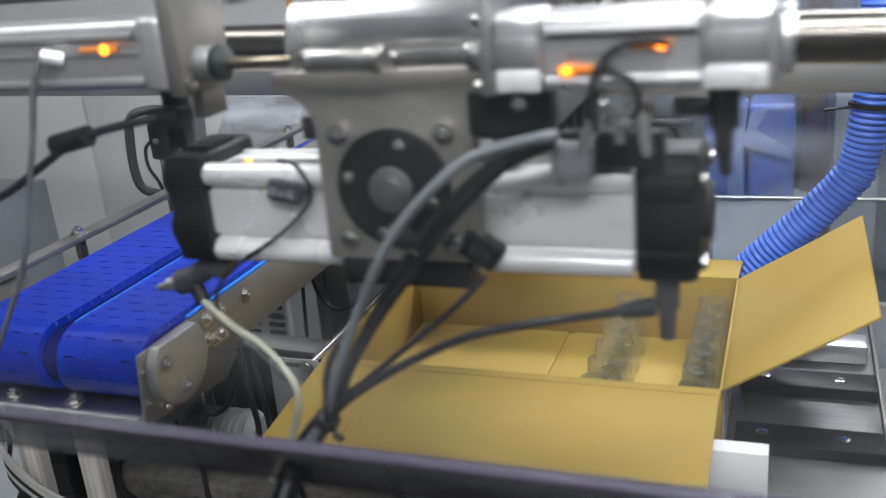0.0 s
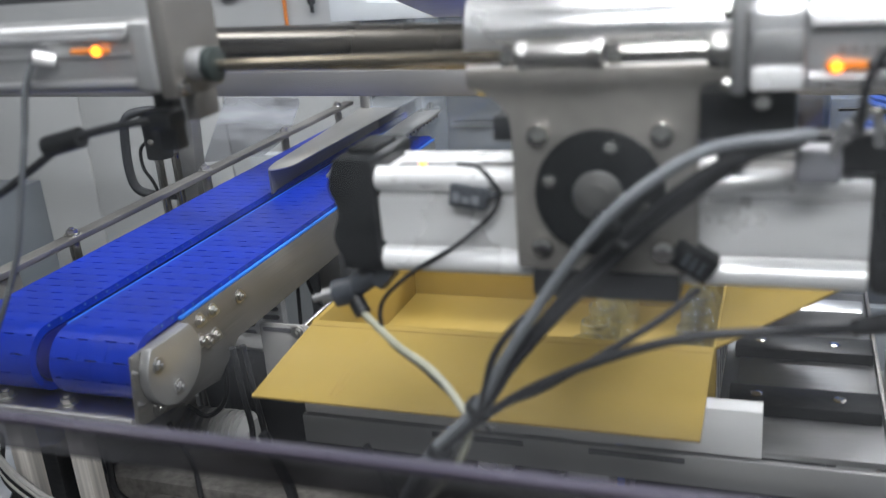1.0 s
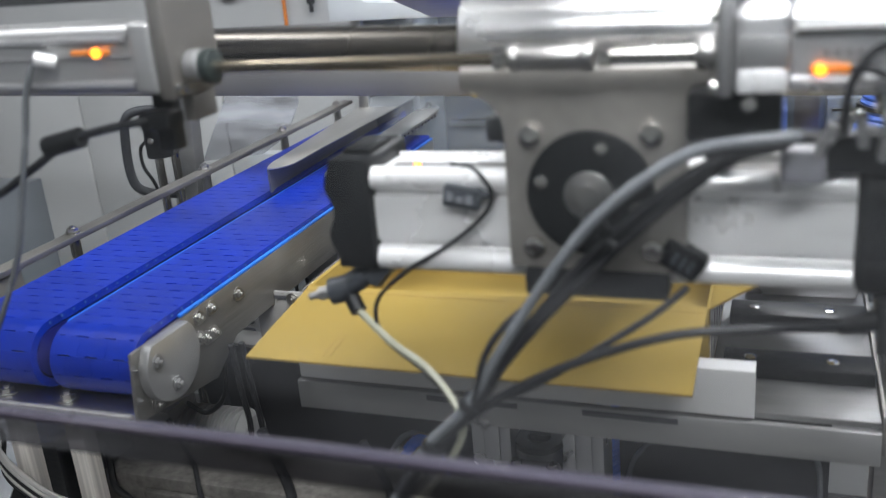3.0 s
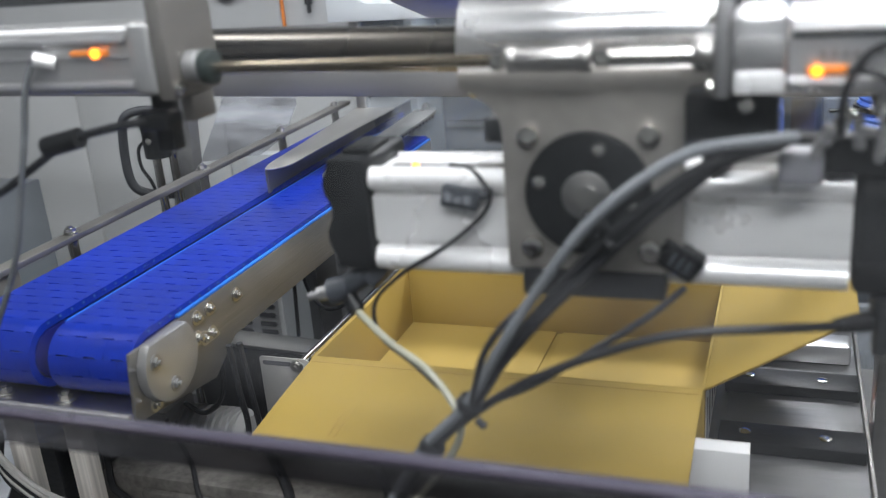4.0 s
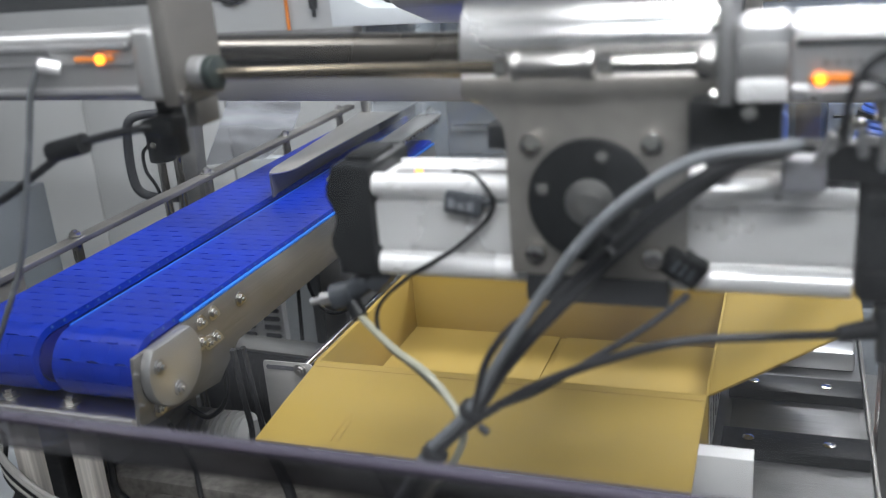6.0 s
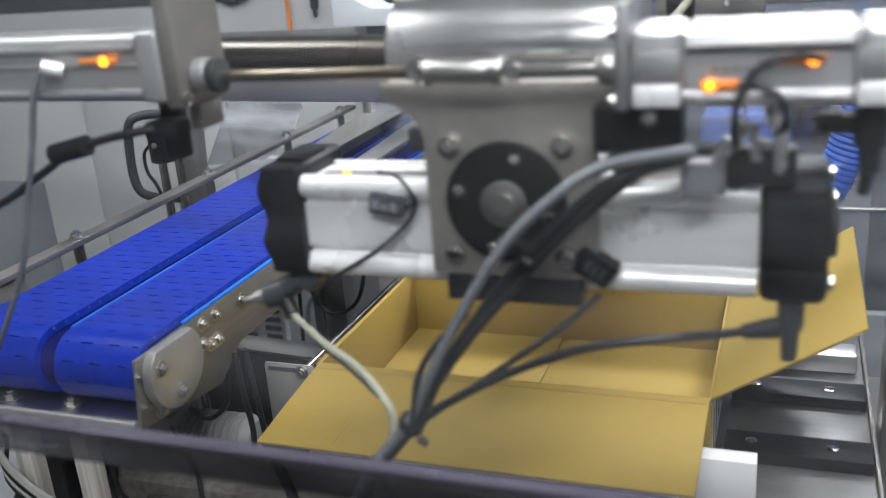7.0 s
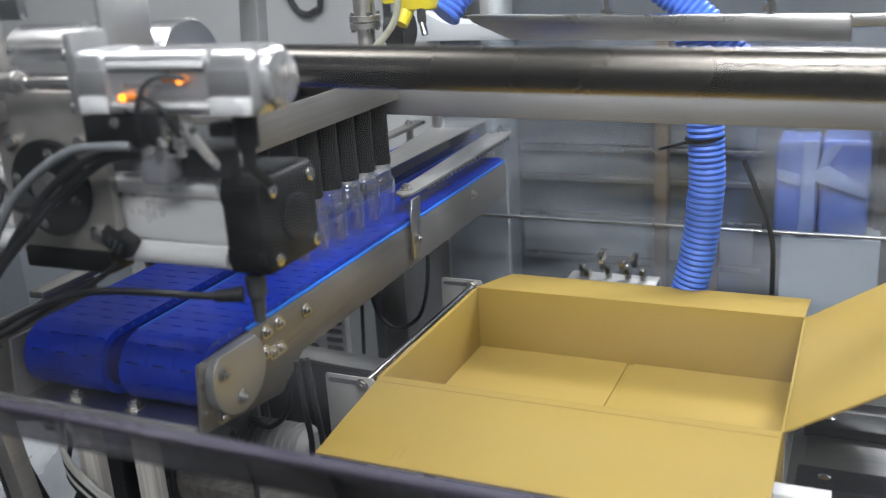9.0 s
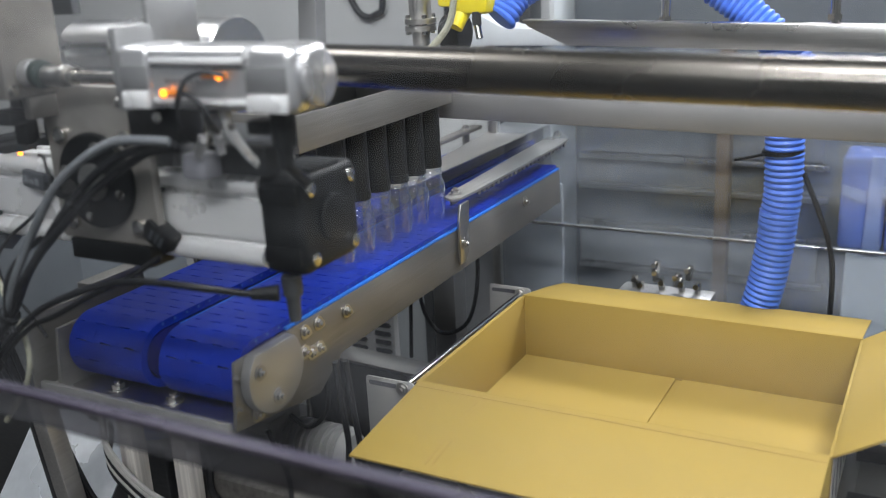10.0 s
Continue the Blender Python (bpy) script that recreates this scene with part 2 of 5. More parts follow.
# ---------- mesh helpers ----------
def merge(*parts):
    out = bmesh.new()
    for p in parts:
        me = bpy.data.meshes.new("piece")
        p.to_mesh(me)
        p.free()
        out.from_mesh(me)
        bpy.data.meshes.remove(me)
    return out


def block(x0, y0, z0, x1, y1, z1, bevel=0.0015, seg=2):
    bm = bmesh.new()
    bmesh.ops.create_cube(bm, size=1.0)
    for v in bm.verts:
        v.co = Vector(((x0 + x1) / 2 + v.co.x * (x1 - x0), (y0 + y1) / 2 + v.co.y * (y1 - y0), (z0 + z1) / 2 + v.co.z * (z1 - z0)))
    if bevel:
        bmesh.ops.bevel(bm, geom=bm.edges[:], offset=min(bevel, 0.45 * min(x1 - x0, y1 - y0, z1 - z0)), segments=seg, affect="EDGES", profile=0.5)
    return bm


def rod(p, q, r, seg=20, r2=None, bevel=0.0):
    p, q = Vector(p), Vector(q)
    d = q - p
    bm = bmesh.new()
    bmesh.ops.create_cone(bm, cap_ends=True, segments=seg, radius1=r, radius2=r if r2 is None else r2, depth=d.length)
    if bevel:
        rim = [e for e in bm.edges if all(abs(abs(v.co.z) - d.length / 2) < 1e-6 for v in e.verts)]
        bmesh.ops.bevel(bm, geom=rim, offset=bevel, segments=2, affect="EDGES", profile=0.5)
    m = Matrix.Translation((p + q) / 2) @ d.to_track_quat("Z", "Y").to_matrix().to_4x4()
    bmesh.ops.transform(bm, matrix=m, verts=bm.verts)
    return bm


def smooth_line(points, n=6):
    pts = [Vector(p) for p in points]
    pts = [2 * pts[0] - pts[1]] + pts + [2 * pts[-1] - pts[-2]]
    out = []
    for i in range(1, len(pts) - 2):
        a, b, c, d = pts[i - 1:i + 3]
        for k in range(n):
            t = k / n
            out.append(0.5 * (2 * b + (c - a) * t + (2 * a - 5 * b + 4 * c - d) * t * t + (3 * b - a - 3 * c + d) * t ** 3))
    out.append(pts[-2])
    return out


def pipe(points, r, seg=10, n=6, radii=None, smooth=True):
    """A round tube swept along a line; radii(s) may vary its radius."""
    line = smooth_line(points, n) if smooth else [Vector(p) for p in points]
    bm = bmesh.new()
    rings, side = [], None
    for i, p in enumerate(line):
        d = (line[min(i + 1, len(line) - 1)] - line[max(i - 1, 0)]).normalized()
        if side is None:
            side = d.orthogonal().normalized()
        side = (side - d * side.dot(d)).normalized()
        up = d.cross(side)
        rr = r if radii is None else radii(i)
        rings.append([bm.verts.new(p + rr * (math.cos(a) * side + math.sin(a) * up)) for a in (2 * math.pi * k / seg for k in range(seg))])
    for a, b in zip(rings, rings[1:]):
        for k in range(seg):
            bm.faces.new((a[k], a[(k + 1) % seg], b[(k + 1) % seg], b[k]))
    bm.faces.new(rings[0][::-1])
    bm.faces.new(rings[-1])
    return bm


def ribbed(points, r, pitch, depth, seg=20):
    """A corrugated hose: rings of two radii in turn."""
    fine = smooth_line(points, 40)
    runs = [0.0]
    for p, q in zip(fine, fine[1:]):
        runs.append(runs[-1] + (q - p).length)
    count = int(runs[-1] / (pitch / 4))
    line, k = [], 0
    for i in range(count + 1):
        s = runs[-1] * i / count
        while k < len(fine) - 2 and runs[k + 1] < s:
            k += 1
        line.append(fine[k].lerp(fine[k + 1], (s - runs[k]) / max(1e-9, runs[k + 1] - runs[k])))
    wave = (0.0, 0.75, 1.0, 0.75)
    return pipe(line, r, seg, radii=lambda i: r - depth + depth * wave[i % 4], smooth=False)


def extrude(poly, axis, a, b, bevel=0.0):
    """A flat outline given in the two other axes, drawn out along axis from a to b."""
    def at(u, v, w):
        return Vector((w, u, v)) if axis == "x" else Vector((u, w, v)) if axis == "y" else Vector((u, v, w))
    bm = bmesh.new()
    low, high = [bm.verts.new(at(u, v, a)) for u, v in poly], [bm.verts.new(at(u, v, b)) for u, v in poly]
    bm.faces.new(low)
    bm.faces.new(high[::-1])
    for k in range(len(poly)):
        bm.faces.new((low[k], high[k], high[(k + 1) % len(poly)], low[(k + 1) % len(poly)]))
    bmesh.ops.recalc_face_normals(bm, faces=bm.faces[:])
    if bevel:
        bmesh.ops.bevel(bm, geom=bm.edges[:], offset=bevel, segments=2, affect="EDGES", profile=0.5)
    return bm


def lathe(profile, seg=24, centre=(0, 0, 0)):
    bm = bmesh.new()
    rings = []
    for r, z in profile:
        rings.append([bm.verts.new((centre[0] + r * math.cos(2 * math.pi * k / seg), centre[1] + r * math.sin(2 * math.pi * k / seg), centre[2] + z)) for k in range(seg)])
    for a, b in zip(rings, rings[1:]):
        for k in range(seg):
            bm.faces.new((a[k], a[(k + 1) % seg], b[(k + 1) % seg], b[k]))
    bmesh.ops.remove_doubles(bm, verts=bm.verts[:], dist=1e-6)
    bmesh.ops.recalc_face_normals(bm, faces=bm.faces[:])
    return bm


def mesh_of(name, bm, mat, angle=0.6):
    me = bpy.data.meshes.new(name)
    bm.normal_update()
    for e in bm.edges:
        e.smooth = len(e.link_faces) == 2 and e.calc_face_angle(0) < angle
    for f in bm.faces:
        f.smooth = True
    bm.to_mesh(me)
    bm.free()
    me.materials.append(mat)
    return me


def thing(name, origin, label, category, group="", kind=""):
    ob = new(name)
    ob.empty_display_size = 0.05
    ob.location = origin
    return tagged(ob, label, category, group, kind)


def part(name, bm, mat, parent, label=""):
    ob = new(name, mesh_of(name, bm, mat))
    ob.parent = parent
    if parent.type == "EMPTY":
        ob.location = -parent.location
    return tagged(ob, label)


def solo(name, bm, mat, label="", category="", group="", kind=""):
    return tagged(new(name, mesh_of(name, bm, mat)), label, category, group, kind)


def hexbolt(p, axis, r=0.007, h=0.006, washer=True):
    p, a = Vector(p), Vector(axis)
    bm = rod(p, p + a * h, r, 6)
    return merge(rod(p, p + a * 0.0016, r * 1.5, 16), bm, rod(p, p + a * (h + 0.004), r * 0.5, 10)) if washer else bm


def socket(p, axis, r=0.006, h=0.005):
    p, a = Vector(p), Vector(axis)
    return merge(rod(p, p + a * h, r, 16, bevel=0.001), rod(p + a * h, p + a * (h + 0.0006), r * 0.5, 6))


# ---------- the room ----------
# Unseen walls and ceiling, added to close the room; their tones set bounce.
solo("floor", block(-4.0, -4.5, -0.1, 4.0, 4.0, 0.0, 0), CONCRETE, "grey sealed concrete factory floor", "floor", kind="structure")
solo("ceiling", block(-4.0, -4.5, 3.0, 4.0, 4.0, 3.1, 0), CEIL, "unseen white ceiling closing the room", "ceiling", kind="structure")
solo("wall_north", block(-4.0, 4.0, 0.0, 4.0, 4.1, 3.0, 0), PAINT, "unseen light grey wall closing the room", "wall", kind="structure")
solo("wall_south", block(-4.0, -4.6, 0.0, 4.0, -4.5, 3.0, 0), PAINT_WARM, "unseen pale wall added to bounce front light", "wall", kind="structure")
solo("wall_west", block(-4.1, -4.5, 0.0, -4.0, 4.0, 3.0, 0), PAINT_MID, "unseen mid grey wall closing the room", "wall", kind="structure")
solo("wall_east", block(4.0, -4.5, 0.0, 4.1, 4.0, 3.0, 0), PAINT_MID, "unseen mid grey wall closing the room", "wall", kind="structure")
# Fixtures added at the lamps; none is in view.
for lx, ly, lw in ((0.6, -0.86, 1.3), (-1.3, -0.5, 1.3), (0.5, 1.9, 1.6), (0.6, -2.3, 1.6)):
    lt = thing("unseen_ceiling_light", (lx, ly, 3.0), "unseen white box ceiling light with lit diffuser", "light", "ceiling lights")
    part("housing", block(lx - lw / 2 - 0.03, ly - 0.28, 2.962, lx + lw / 2 + 0.03, ly + 0.28, 2.999, 0.004), WHITE_PLASTIC, lt)
    part("diffuser", block(lx - lw / 2, ly - 0.25, 2.95, lx + lw / 2, ly + 0.25, 2.961, 0.002), LIGHT_PANEL, lt, "glowing milky diffuser")

# ---------- machine enclosure behind the conveyor ----------
cab = thing("machine_cabinet", (-1.6, 1.15, 0.0), "pale grey painted machine cabinet with flush seams", "cabinet")
for x0, x1 in ((-3.2, -1.853), (-1.847, -1.293), (-1.287, -0.62)):
    part("panel", block(x0, 1.15, 0.0, x1, 1.19, 1.285, 0.003), PAINT_WARM, cab)
part("panel", block(-3.2, 1.155, 1.29, -0.62, 1.19, 2.3, 0.003), PAINT_WARM, cab)
part("plinth", block(-3.2, 1.19, 0.0, -0.62, 1.6, 2.3, 0.003), PAINT, cab)
part("cover_strip", block(-3.2, 1.142, 1.27, -0.62, 1.149, 1.30, 0.001), STEEL_DULL, cab)
rear_post = thing("rear_post", (-0.68, 1.08, 0.0), "dark grey steel machine post", "post")
part("tube", block(-0.735, 1.04, 0.0, -0.63, 1.12, 2.2, 0.004), STEEL_DARK, rear_post)
part("cable_plug", merge(rod((-0.93, 1.135, 1.46), (-0.93, 1.135, 1.36), 0.012, 12), rod((-0.93, 1.135, 1.36), (-0.93, 1.135, 1.335), 0.006, 10)), RUBBER, cab)
part("orange_cord", pipe([(-1.02, 1.138, 2.2), (-1.02, 1.138, 1.6), (-1.02, 1.138, 1.30)], 0.006, 8), ORANGE_BODY, cab)
part("black_cord", pipe([(-1.36, 1.138, 2.2), (-1.30, 1.138, 1.6), (-1.25, 1.138, 1.42), (-1.18, 1.138, 1.40), (-1.15, 1.138, 1.5), (-1.16, 1.138, 2.2)], 0.010, 8), RUBBER, cab)
low = thing("lower_cabinet", (-0.95, 0.7, 0.0), "grey steel lower machine cabinet", "cabinet")
part("panel", block(-1.02, 0.82, 0.0, -0.86, 0.86, 0.99, 0.003), PAINT, low)
part("panel", block(-0.852, 0.845, 0.0, -0.47, 0.86, 0.985, 0.003), PAINT_MID, low)
part("corner_post", block(-0.868, 0.79, 0.0, -0.84, 0.82, 0.99, 0.002), STEEL_DARK, low)
solo("dark_cabinet", block(-1.80, 0.10, 0.0, -1.41, 0.45, 1.02, 0.004), PAINT_DARK, "dark grey painted machine housing", "cabinet")

vent = thing("wiring_terminal", (-0.90, 0.57, 0.0), "white slotted wiring comb under the conveyor", "terminal")
part("body", block(-0.985, 0.575, 0.0, -0.838, 0.60, 0.74, 0.003), WHITE_PLASTIC, vent)
for i in range(9):
    for x in (-0.972, -0.896):
        # Raised dark strips stand for the shade inside the comb's openings.
        part("slot", extrude([(x, 0.512 + 0.0245 * i), (x + 0.044, 0.512 + 0.0245 * i), (x + 0.050, 0.518 + 0.0245 * i), (x + 0.044, 0.525 + 0.0245 * i), (x, 0.525 + 0.0245 * i)], "y", 0.5715, 0.5745), INK_SLOT_SHADE, vent)

frame_post = thing("frame_post", (-0.93, 0.42, 0.0), "grey steel frame post behind the conveyor", "post")
part("tube", extrude([(-0.992, 0.86), (-0.922, 0.86), (-0.880, 1.5), (-0.928, 1.5)], "y", 0.41, 0.45, 0.003), STEEL_DULL, frame_post)
part("foot", block(-0.99, 0.40, 0.0, -0.912, 0.45, 0.859, 0.003), STEEL_DULL, frame_post)
handle = solo("door_handle", pipe([(-0.962, 0.41, 1.200), (-1.02, 0.40, 1.203), (-1.055, 0.38, 1.19), (-1.066, 0.375, 1.13), (-1.068, 0.375, 1.055), (-1.055, 0.38, 1.018), (-1.02, 0.40, 1.000), (-0.975, 0.41, 0.998)], 0.011, 12), HANDLE,
              "dark grey bow handle on the cabinet", "handle")
clamp = thing("sensor_clamp", (-0.935, 0.325, 0.0), "black sensor clamp on a chromed pin", "clamp")
part("pin", rod((-0.942, 0.325, 0.0), (-0.942, 0.325, 1.12), 0.010), CHROME, clamp)
part("pin", rod((-0.912, 0.345, 0.0), (-0.912, 0.345, 1.12), 0.010), CHROME, clamp)
part("collar", rod((-0.935, 0.325, 1.112), (-0.935, 0.325, 1.188), 0.030, 24, bevel=0.004), BLACK, clamp)
part("screw", socket((-0.931, 0.2955, 1.155), (0, -1, 0), 0.008), CHROME, clamp)
part("cap", merge(rod((-0.935, 0.325, 1.188), (-0.935, 0.325, 1.200), 0.019, 16, bevel=0.003), rod((-0.935, 0.325, 1.2), (-0.935, 0.325, 1.207), 0.008, 6)), CHROME, clamp)
part("clamp_wire", pipe([(-0.965, 0.322, 1.15), (-0.982, 0.318, 1.13), (-0.980, 0.315, 1.09), (-0.962, 0.315, 1.06), (-0.955, 0.32, 1.03)], 0.004, 8), RUBBER, clamp)

acr = thing("side_guard_sheet", (-0.86, 0.65, 1.1), "clear acrylic guard sheet beside the conveyor", "guard")
ob = part("sheet", extrude([(-1.088, 0.999), (-0.90, 1.02), (-0.82, 1.07), (-0.793, 1.124), (-0.776, 1.155), (-0.778, 1.169), (-0.987, 1.174)], "y", 0.70, 0.706), HAZY, acr)
ob.visible_shadow = False

# ---------- background right: window and stored goods ----------
hood = thing("rear_machine", (0.1, 1.4, 0.0), "dark grey machine body behind a tinted window", "machine")
part("body", block(-0.62, 1.35, 0.0, 1.4, 1.75, 1.6, 0.004), PAINT_DARK, hood)
for z in (0.60, 0.735, 0.855, 0.948):
    part("ledge", block(-0.60, 1.325, z, 0.12, 1.349, z + 0.016, 0.002), STEEL_X, hood)
part("panel", block(-0.60, 1.335, 0.62, 0.10, 1.349, 0.730, 0.002), PAINT_MID, hood)
part("panel", block(-0.60, 1.335, 0.97, 0.10, 1.349, 1.28, 0.002), PAINT_LOW, hood)
for x in (-0.150, -0.006):
    part("upright", block(x - 0.018, 1.24, 0.2, x + 0.018, 1.29, 1.3, 0.002), BROWN, hood, "brown painted upright")
part("upright", block(0.411, 1.12, 0.2, 0.470, 1.18, 1.3, 0.002), BROWN_DARK, hood, "brown painted upright")
part("pillar", block(0.22, 1.20, 0.0, 0.34, 1.30, 0.92, 0.003), PAINT_WARM, hood, "pale painted pillar")
part("pillar", block(0.49, 1.18, 0.0, 0.60, 1.28, 1.05, 0.003), PAINT_MID, hood, "grey painted pillar")
solo("low_partition", block(0.10, 0.98, 0.0, 0.95, 1.01, 0.56, 0.003), PAINT_WARM, "pale low partition behind the trough", "partition")
bag = thing("film_wrapped_stack", (0.33, 1.1, 0.8), "blue stack wrapped in wrinkled clear film", "stack")
part("stack", block(0.178, 1.02, 0.825, 0.279, 1.16, 1.060, 0.014, 3), BLUE_FILM, bag)
part("stack", block(0.283, 1.02, 0.820, 0.396, 1.16, 1.064, 0.014, 3), BLUE_FILM, bag)
part("film_band", extrude([(0.236, 0.822), (0.276, 0.822), (0.272, 0.93), (0.280, 1.062), (0.244, 1.062), (0.240, 0.95)], "y", 1.010, 1.0195, 0.002), FILM_FOLD, bag, "pale film band")
part("film_fold", extrude([(0.262, 0.985), (0.30, 1.005), (0.385, 0.955), (0.392, 0.925), (0.33, 0.945), (0.28, 0.96)], "y", 1.006, 1.0095, 0.001), FILM_FOLD, bag, "wrinkled film fold")
part("film_fold", extrude([(0.275, 0.99), (0.292, 1.05), (0.33, 1.058), (0.30, 1.0)], "y", 1.0065, 1.0095, 0.001), FILM_FOLD, bag, "wrinkled film fold")
part("film_fold", extrude([(0.182, 0.99), (0.236, 0.975), (0.236, 0.945), (0.182, 0.965)], "y", 1.012, 1.0195, 0.001), FILM_FOLD, bag, "wrinkled film fold")
solo("storage_pillar", block(0.20, 1.02, 0.0, 0.43, 1.15, 0.814, 0.004), PAINT, "pale grey pillar under the wrapped stack", "pillar")

win = thing("rear_window", (0.0, 0.72, 0.9), "tinted clear window sheet in a slim frame", "window")
ob = part("pane", block(-0.60, 0.745, 0.912, 0.75, 0.75, 1.36, 0), WINDOW, win)
ob.visible_shadow = False
ob = part("pane", block(-0.60, 0.752, 0.50, 0.75, 0.757, 0.905, 0), WINDOW, win)
ob.visible_shadow = False
part("joint_bar", block(-0.60, 0.742, 0.906, 0.75, 0.758, 0.911, 0.001), STEEL_X, win)
part("top_bar", block(-0.62, 0.74, 1.361, 0.77, 0.765, 1.385, 0.002), STEEL_X, win)
part("side_bar", block(-0.625, 0.74, 0.5, -0.601, 0.765, 1.36, 0.002), STEEL, win)

fit = thing("fitting_cluster", (-0.2, 0.62, 0.7), "cluster of shiny metal air fittings", "fittings")
random.seed(4)
for i in range(9):
    x, z = -0.20 + 0.016 * i + random.uniform(-0.01, 0.01), 0.835 + random.uniform(-0.02, 0.05) * (1 if i in (1, 2, 3, 7) else 0.3)
    part("fitting", merge(rod((x, 0.62, z - 0.02), (x + random.uniform(-.01, .01), 0.62, z + 0.012), 0.008, 6), rod((x, 0.62, z), (x, 0.605, z + 0.004), 0.006, 12)), CHROME, fit)
part("manifold", block(-0.24, 0.60, 0.765, -0.03, 0.66, 0.812, 0.004), STEEL_DULL, fit)
part("stand", block(-0.16, 0.61, 0.0, -0.10, 0.65, 0.764, 0.003), STEEL_DARK, fit)
solo("black_wire", pipe([(0.17, 0.42, 1.15), (0.20, 0.42, 1.08), (0.225, 0.43, 1.0), (0.23, 0.45, 0.90), (0.225, 0.47, 0.6)], 0.005, 8), RUBBER, "thin black wire beside the blue hose", "cable")

# ---------- gantry frame ----------
gan = thing("gantry_beam", (0.0, 0.23, 1.3), "brushed stainless square gantry beam", "beam")
part("beam", extrude([(-1.6, 1.285), (0.62, 1.2505), (0.62, 1.2985), (-1.6, 1.333)], "y", 0.20, 0.26, 0.003), STEEL_GREY, gan)
part("end_post", block(0.56, 0.12, 0.0, 0.62, 0.199, 1.60, 0.003), STEEL, gan)
part("end_post", block(-1.66, 0.20, 0.0, -1.601, 0.26, 1.60, 0.003), STEEL, gan)
shaft = thing("guide_shaft", (0.0, -0.45, 1.45), "thick polished steel guide shaft with dark reflections painted in", "shaft")
part("shaft", rod((-1.5, -0.45, 1.477), (0.86, -0.45, 1.425), 0.025, 40), BRASSY, shaft)
part("shaft_support", block(0.86, -0.50, 0.0, 0.92, -0.40, 1.52, 0.004), STEEL, shaft)
part("shaft_support", block(-1.56, -0.50, 0.0, -1.50, -0.40, 1.52, 0.004), STEEL, shaft)

top = thing("upper_cross_bar", (0.0, 0.32, 1.42), "stainless square bar hung on two threaded rods", "bar")
part("bar", extrude([(-0.352, 1.438), (-0.338, 1.425), (-0.260, 1.390), (0.346, 1.376), (0.346, 1.415), (0.341, 1.421)], "y", 0.340, 0.376, 0.001), STEEL_X, top)
for x in (-0.075, 0.212):
    part("hanger", rod((x, 0.358, 1.416), (x, 0.358, 2.99), 0.0085, 12), CHROME, top)
    part("nut", rod((x, 0.358, 1.430), (x, 0.358, 1.440), 0.013, 6), CHROME, top)
pan = thing("upper_tray", (-0.2, 0.75, 1.40), "pale grey tray under the cross bar", "tray")
part("tray", extrude([(-0.62, 1.36), (-0.20, 1.36), (-0.20, 1.385), (-0.52, 1.40), (-0.58, 1.43), (-0.62, 1.43)], "y", 0.62, 0.73, 0.002), PAINT, pan)
part("bracket", block(-0.60, 0.66, 1.431, -0.56, 0.70, 2.99, 0.002), STEEL, pan)

# ---------- conveyor ----------
con = thing("conveyor", (-0.57, 0.2, 0.95), "twin lane blue modular belt conveyor with stainless side plates", "conveyor")
plate_poly = [(-0.527, 0.970), (-0.515, 1.066), (-0.33, 1.0685), (0.94, 1.0685), (0.94, 0.990), (-0.27, 0.983), (-0.336, 0.942)]
part("side_plate", extrude([(min(y, 0.66), z) for y, z in plate_poly], "x", -0.409, -0.403, 0.0008), STEEL_Y, con)
part("side_plate", extrude(plate_poly, "x", -0.745, -0.739, 0.0008), STEEL_Y, con)
part("cross_plate", block(-0.775, -0.5255, 0.966, -0.41, -0.36, 0.972, 0.001), STEEL_X, con)
part("front_lip", block(-0.775, -0.534, 0.960, -0.41, -0.526, 0.983, 0.0015), ALU_COVER, con, "pale bare metal front lip")
part("side_plate", extrude([(-0.54, 0.955), (-0.54, 1.085), (-0.30, 1.085), (-0.30, 0.99), (-0.36, 0.955)], "x", -0.782, -0.776, 0.0008), STEEL_Y, con)
for x in (-0.66, -0.55):
    part("bolt", hexbolt((x, -0.49, 0.9725), (0, 0, 1), 0.010, 0.009), STEEL, con)
capd = [(-0.450 + 0.061 * math.cos(radians(a)), 1.029 + 0.057 * math.sin(radians(a))) for a in range(134, 405, 9)]
part("bearing_cover", extrude(capd, "x", -0.4025, -0.386, 0.0025), ALU_GREY, con, "pale rounded bearing cover")
for y, z in ((-0.488, 1.044), (-0.454, 0.995)):
    part("bolt", hexbolt((-0.3858, y, z), (1, 0, 0), 0.0075, 0.006), STEEL_DULL, con)
for y, z in ((-0.484, 0.977), (-0.327, 1.053), (-0.252, 1.045), (-0.361, 1.052), (-0.366, 1.022), (-0.329, 1.014), (-0.349, 1.014), (0.45, 1.045)):
    part("bolt", hexbolt((-0.4025, y, z), (1, 0, 0), 0.0075, 0.007), STEEL, con)
for y, z in ((-0.518, 1.045), (-0.518, 1.0)):
    part("bolt", hexbolt((-0.4025, y, z), (1, 0, 0), 0.0036, 0.003), STEEL_DULL, con)
for x0, x1 in ((-0.548, -0.411), (-0.727, -0.582)):
    end = 0.655 if x0 > -0.56 else 0.935
    under = [(end, 1.066), (-0.46, 1.066), (-0.482, 1.060), (-0.496, 1.042), (-0.496, 1.020), (-0.482, 1.002), (-0.46, 0.995), (end, 0.998)]
    part("belt_core", extrude(under, "x", x0, x1), BLUE_GAP_SHADE, con)
part("wear_strip", block(-0.4094, -0.40, 1.0690, -0.4030, 0.66, 1.0735, 0.001), BLUE_STRIP, con, "light blue wear strip")
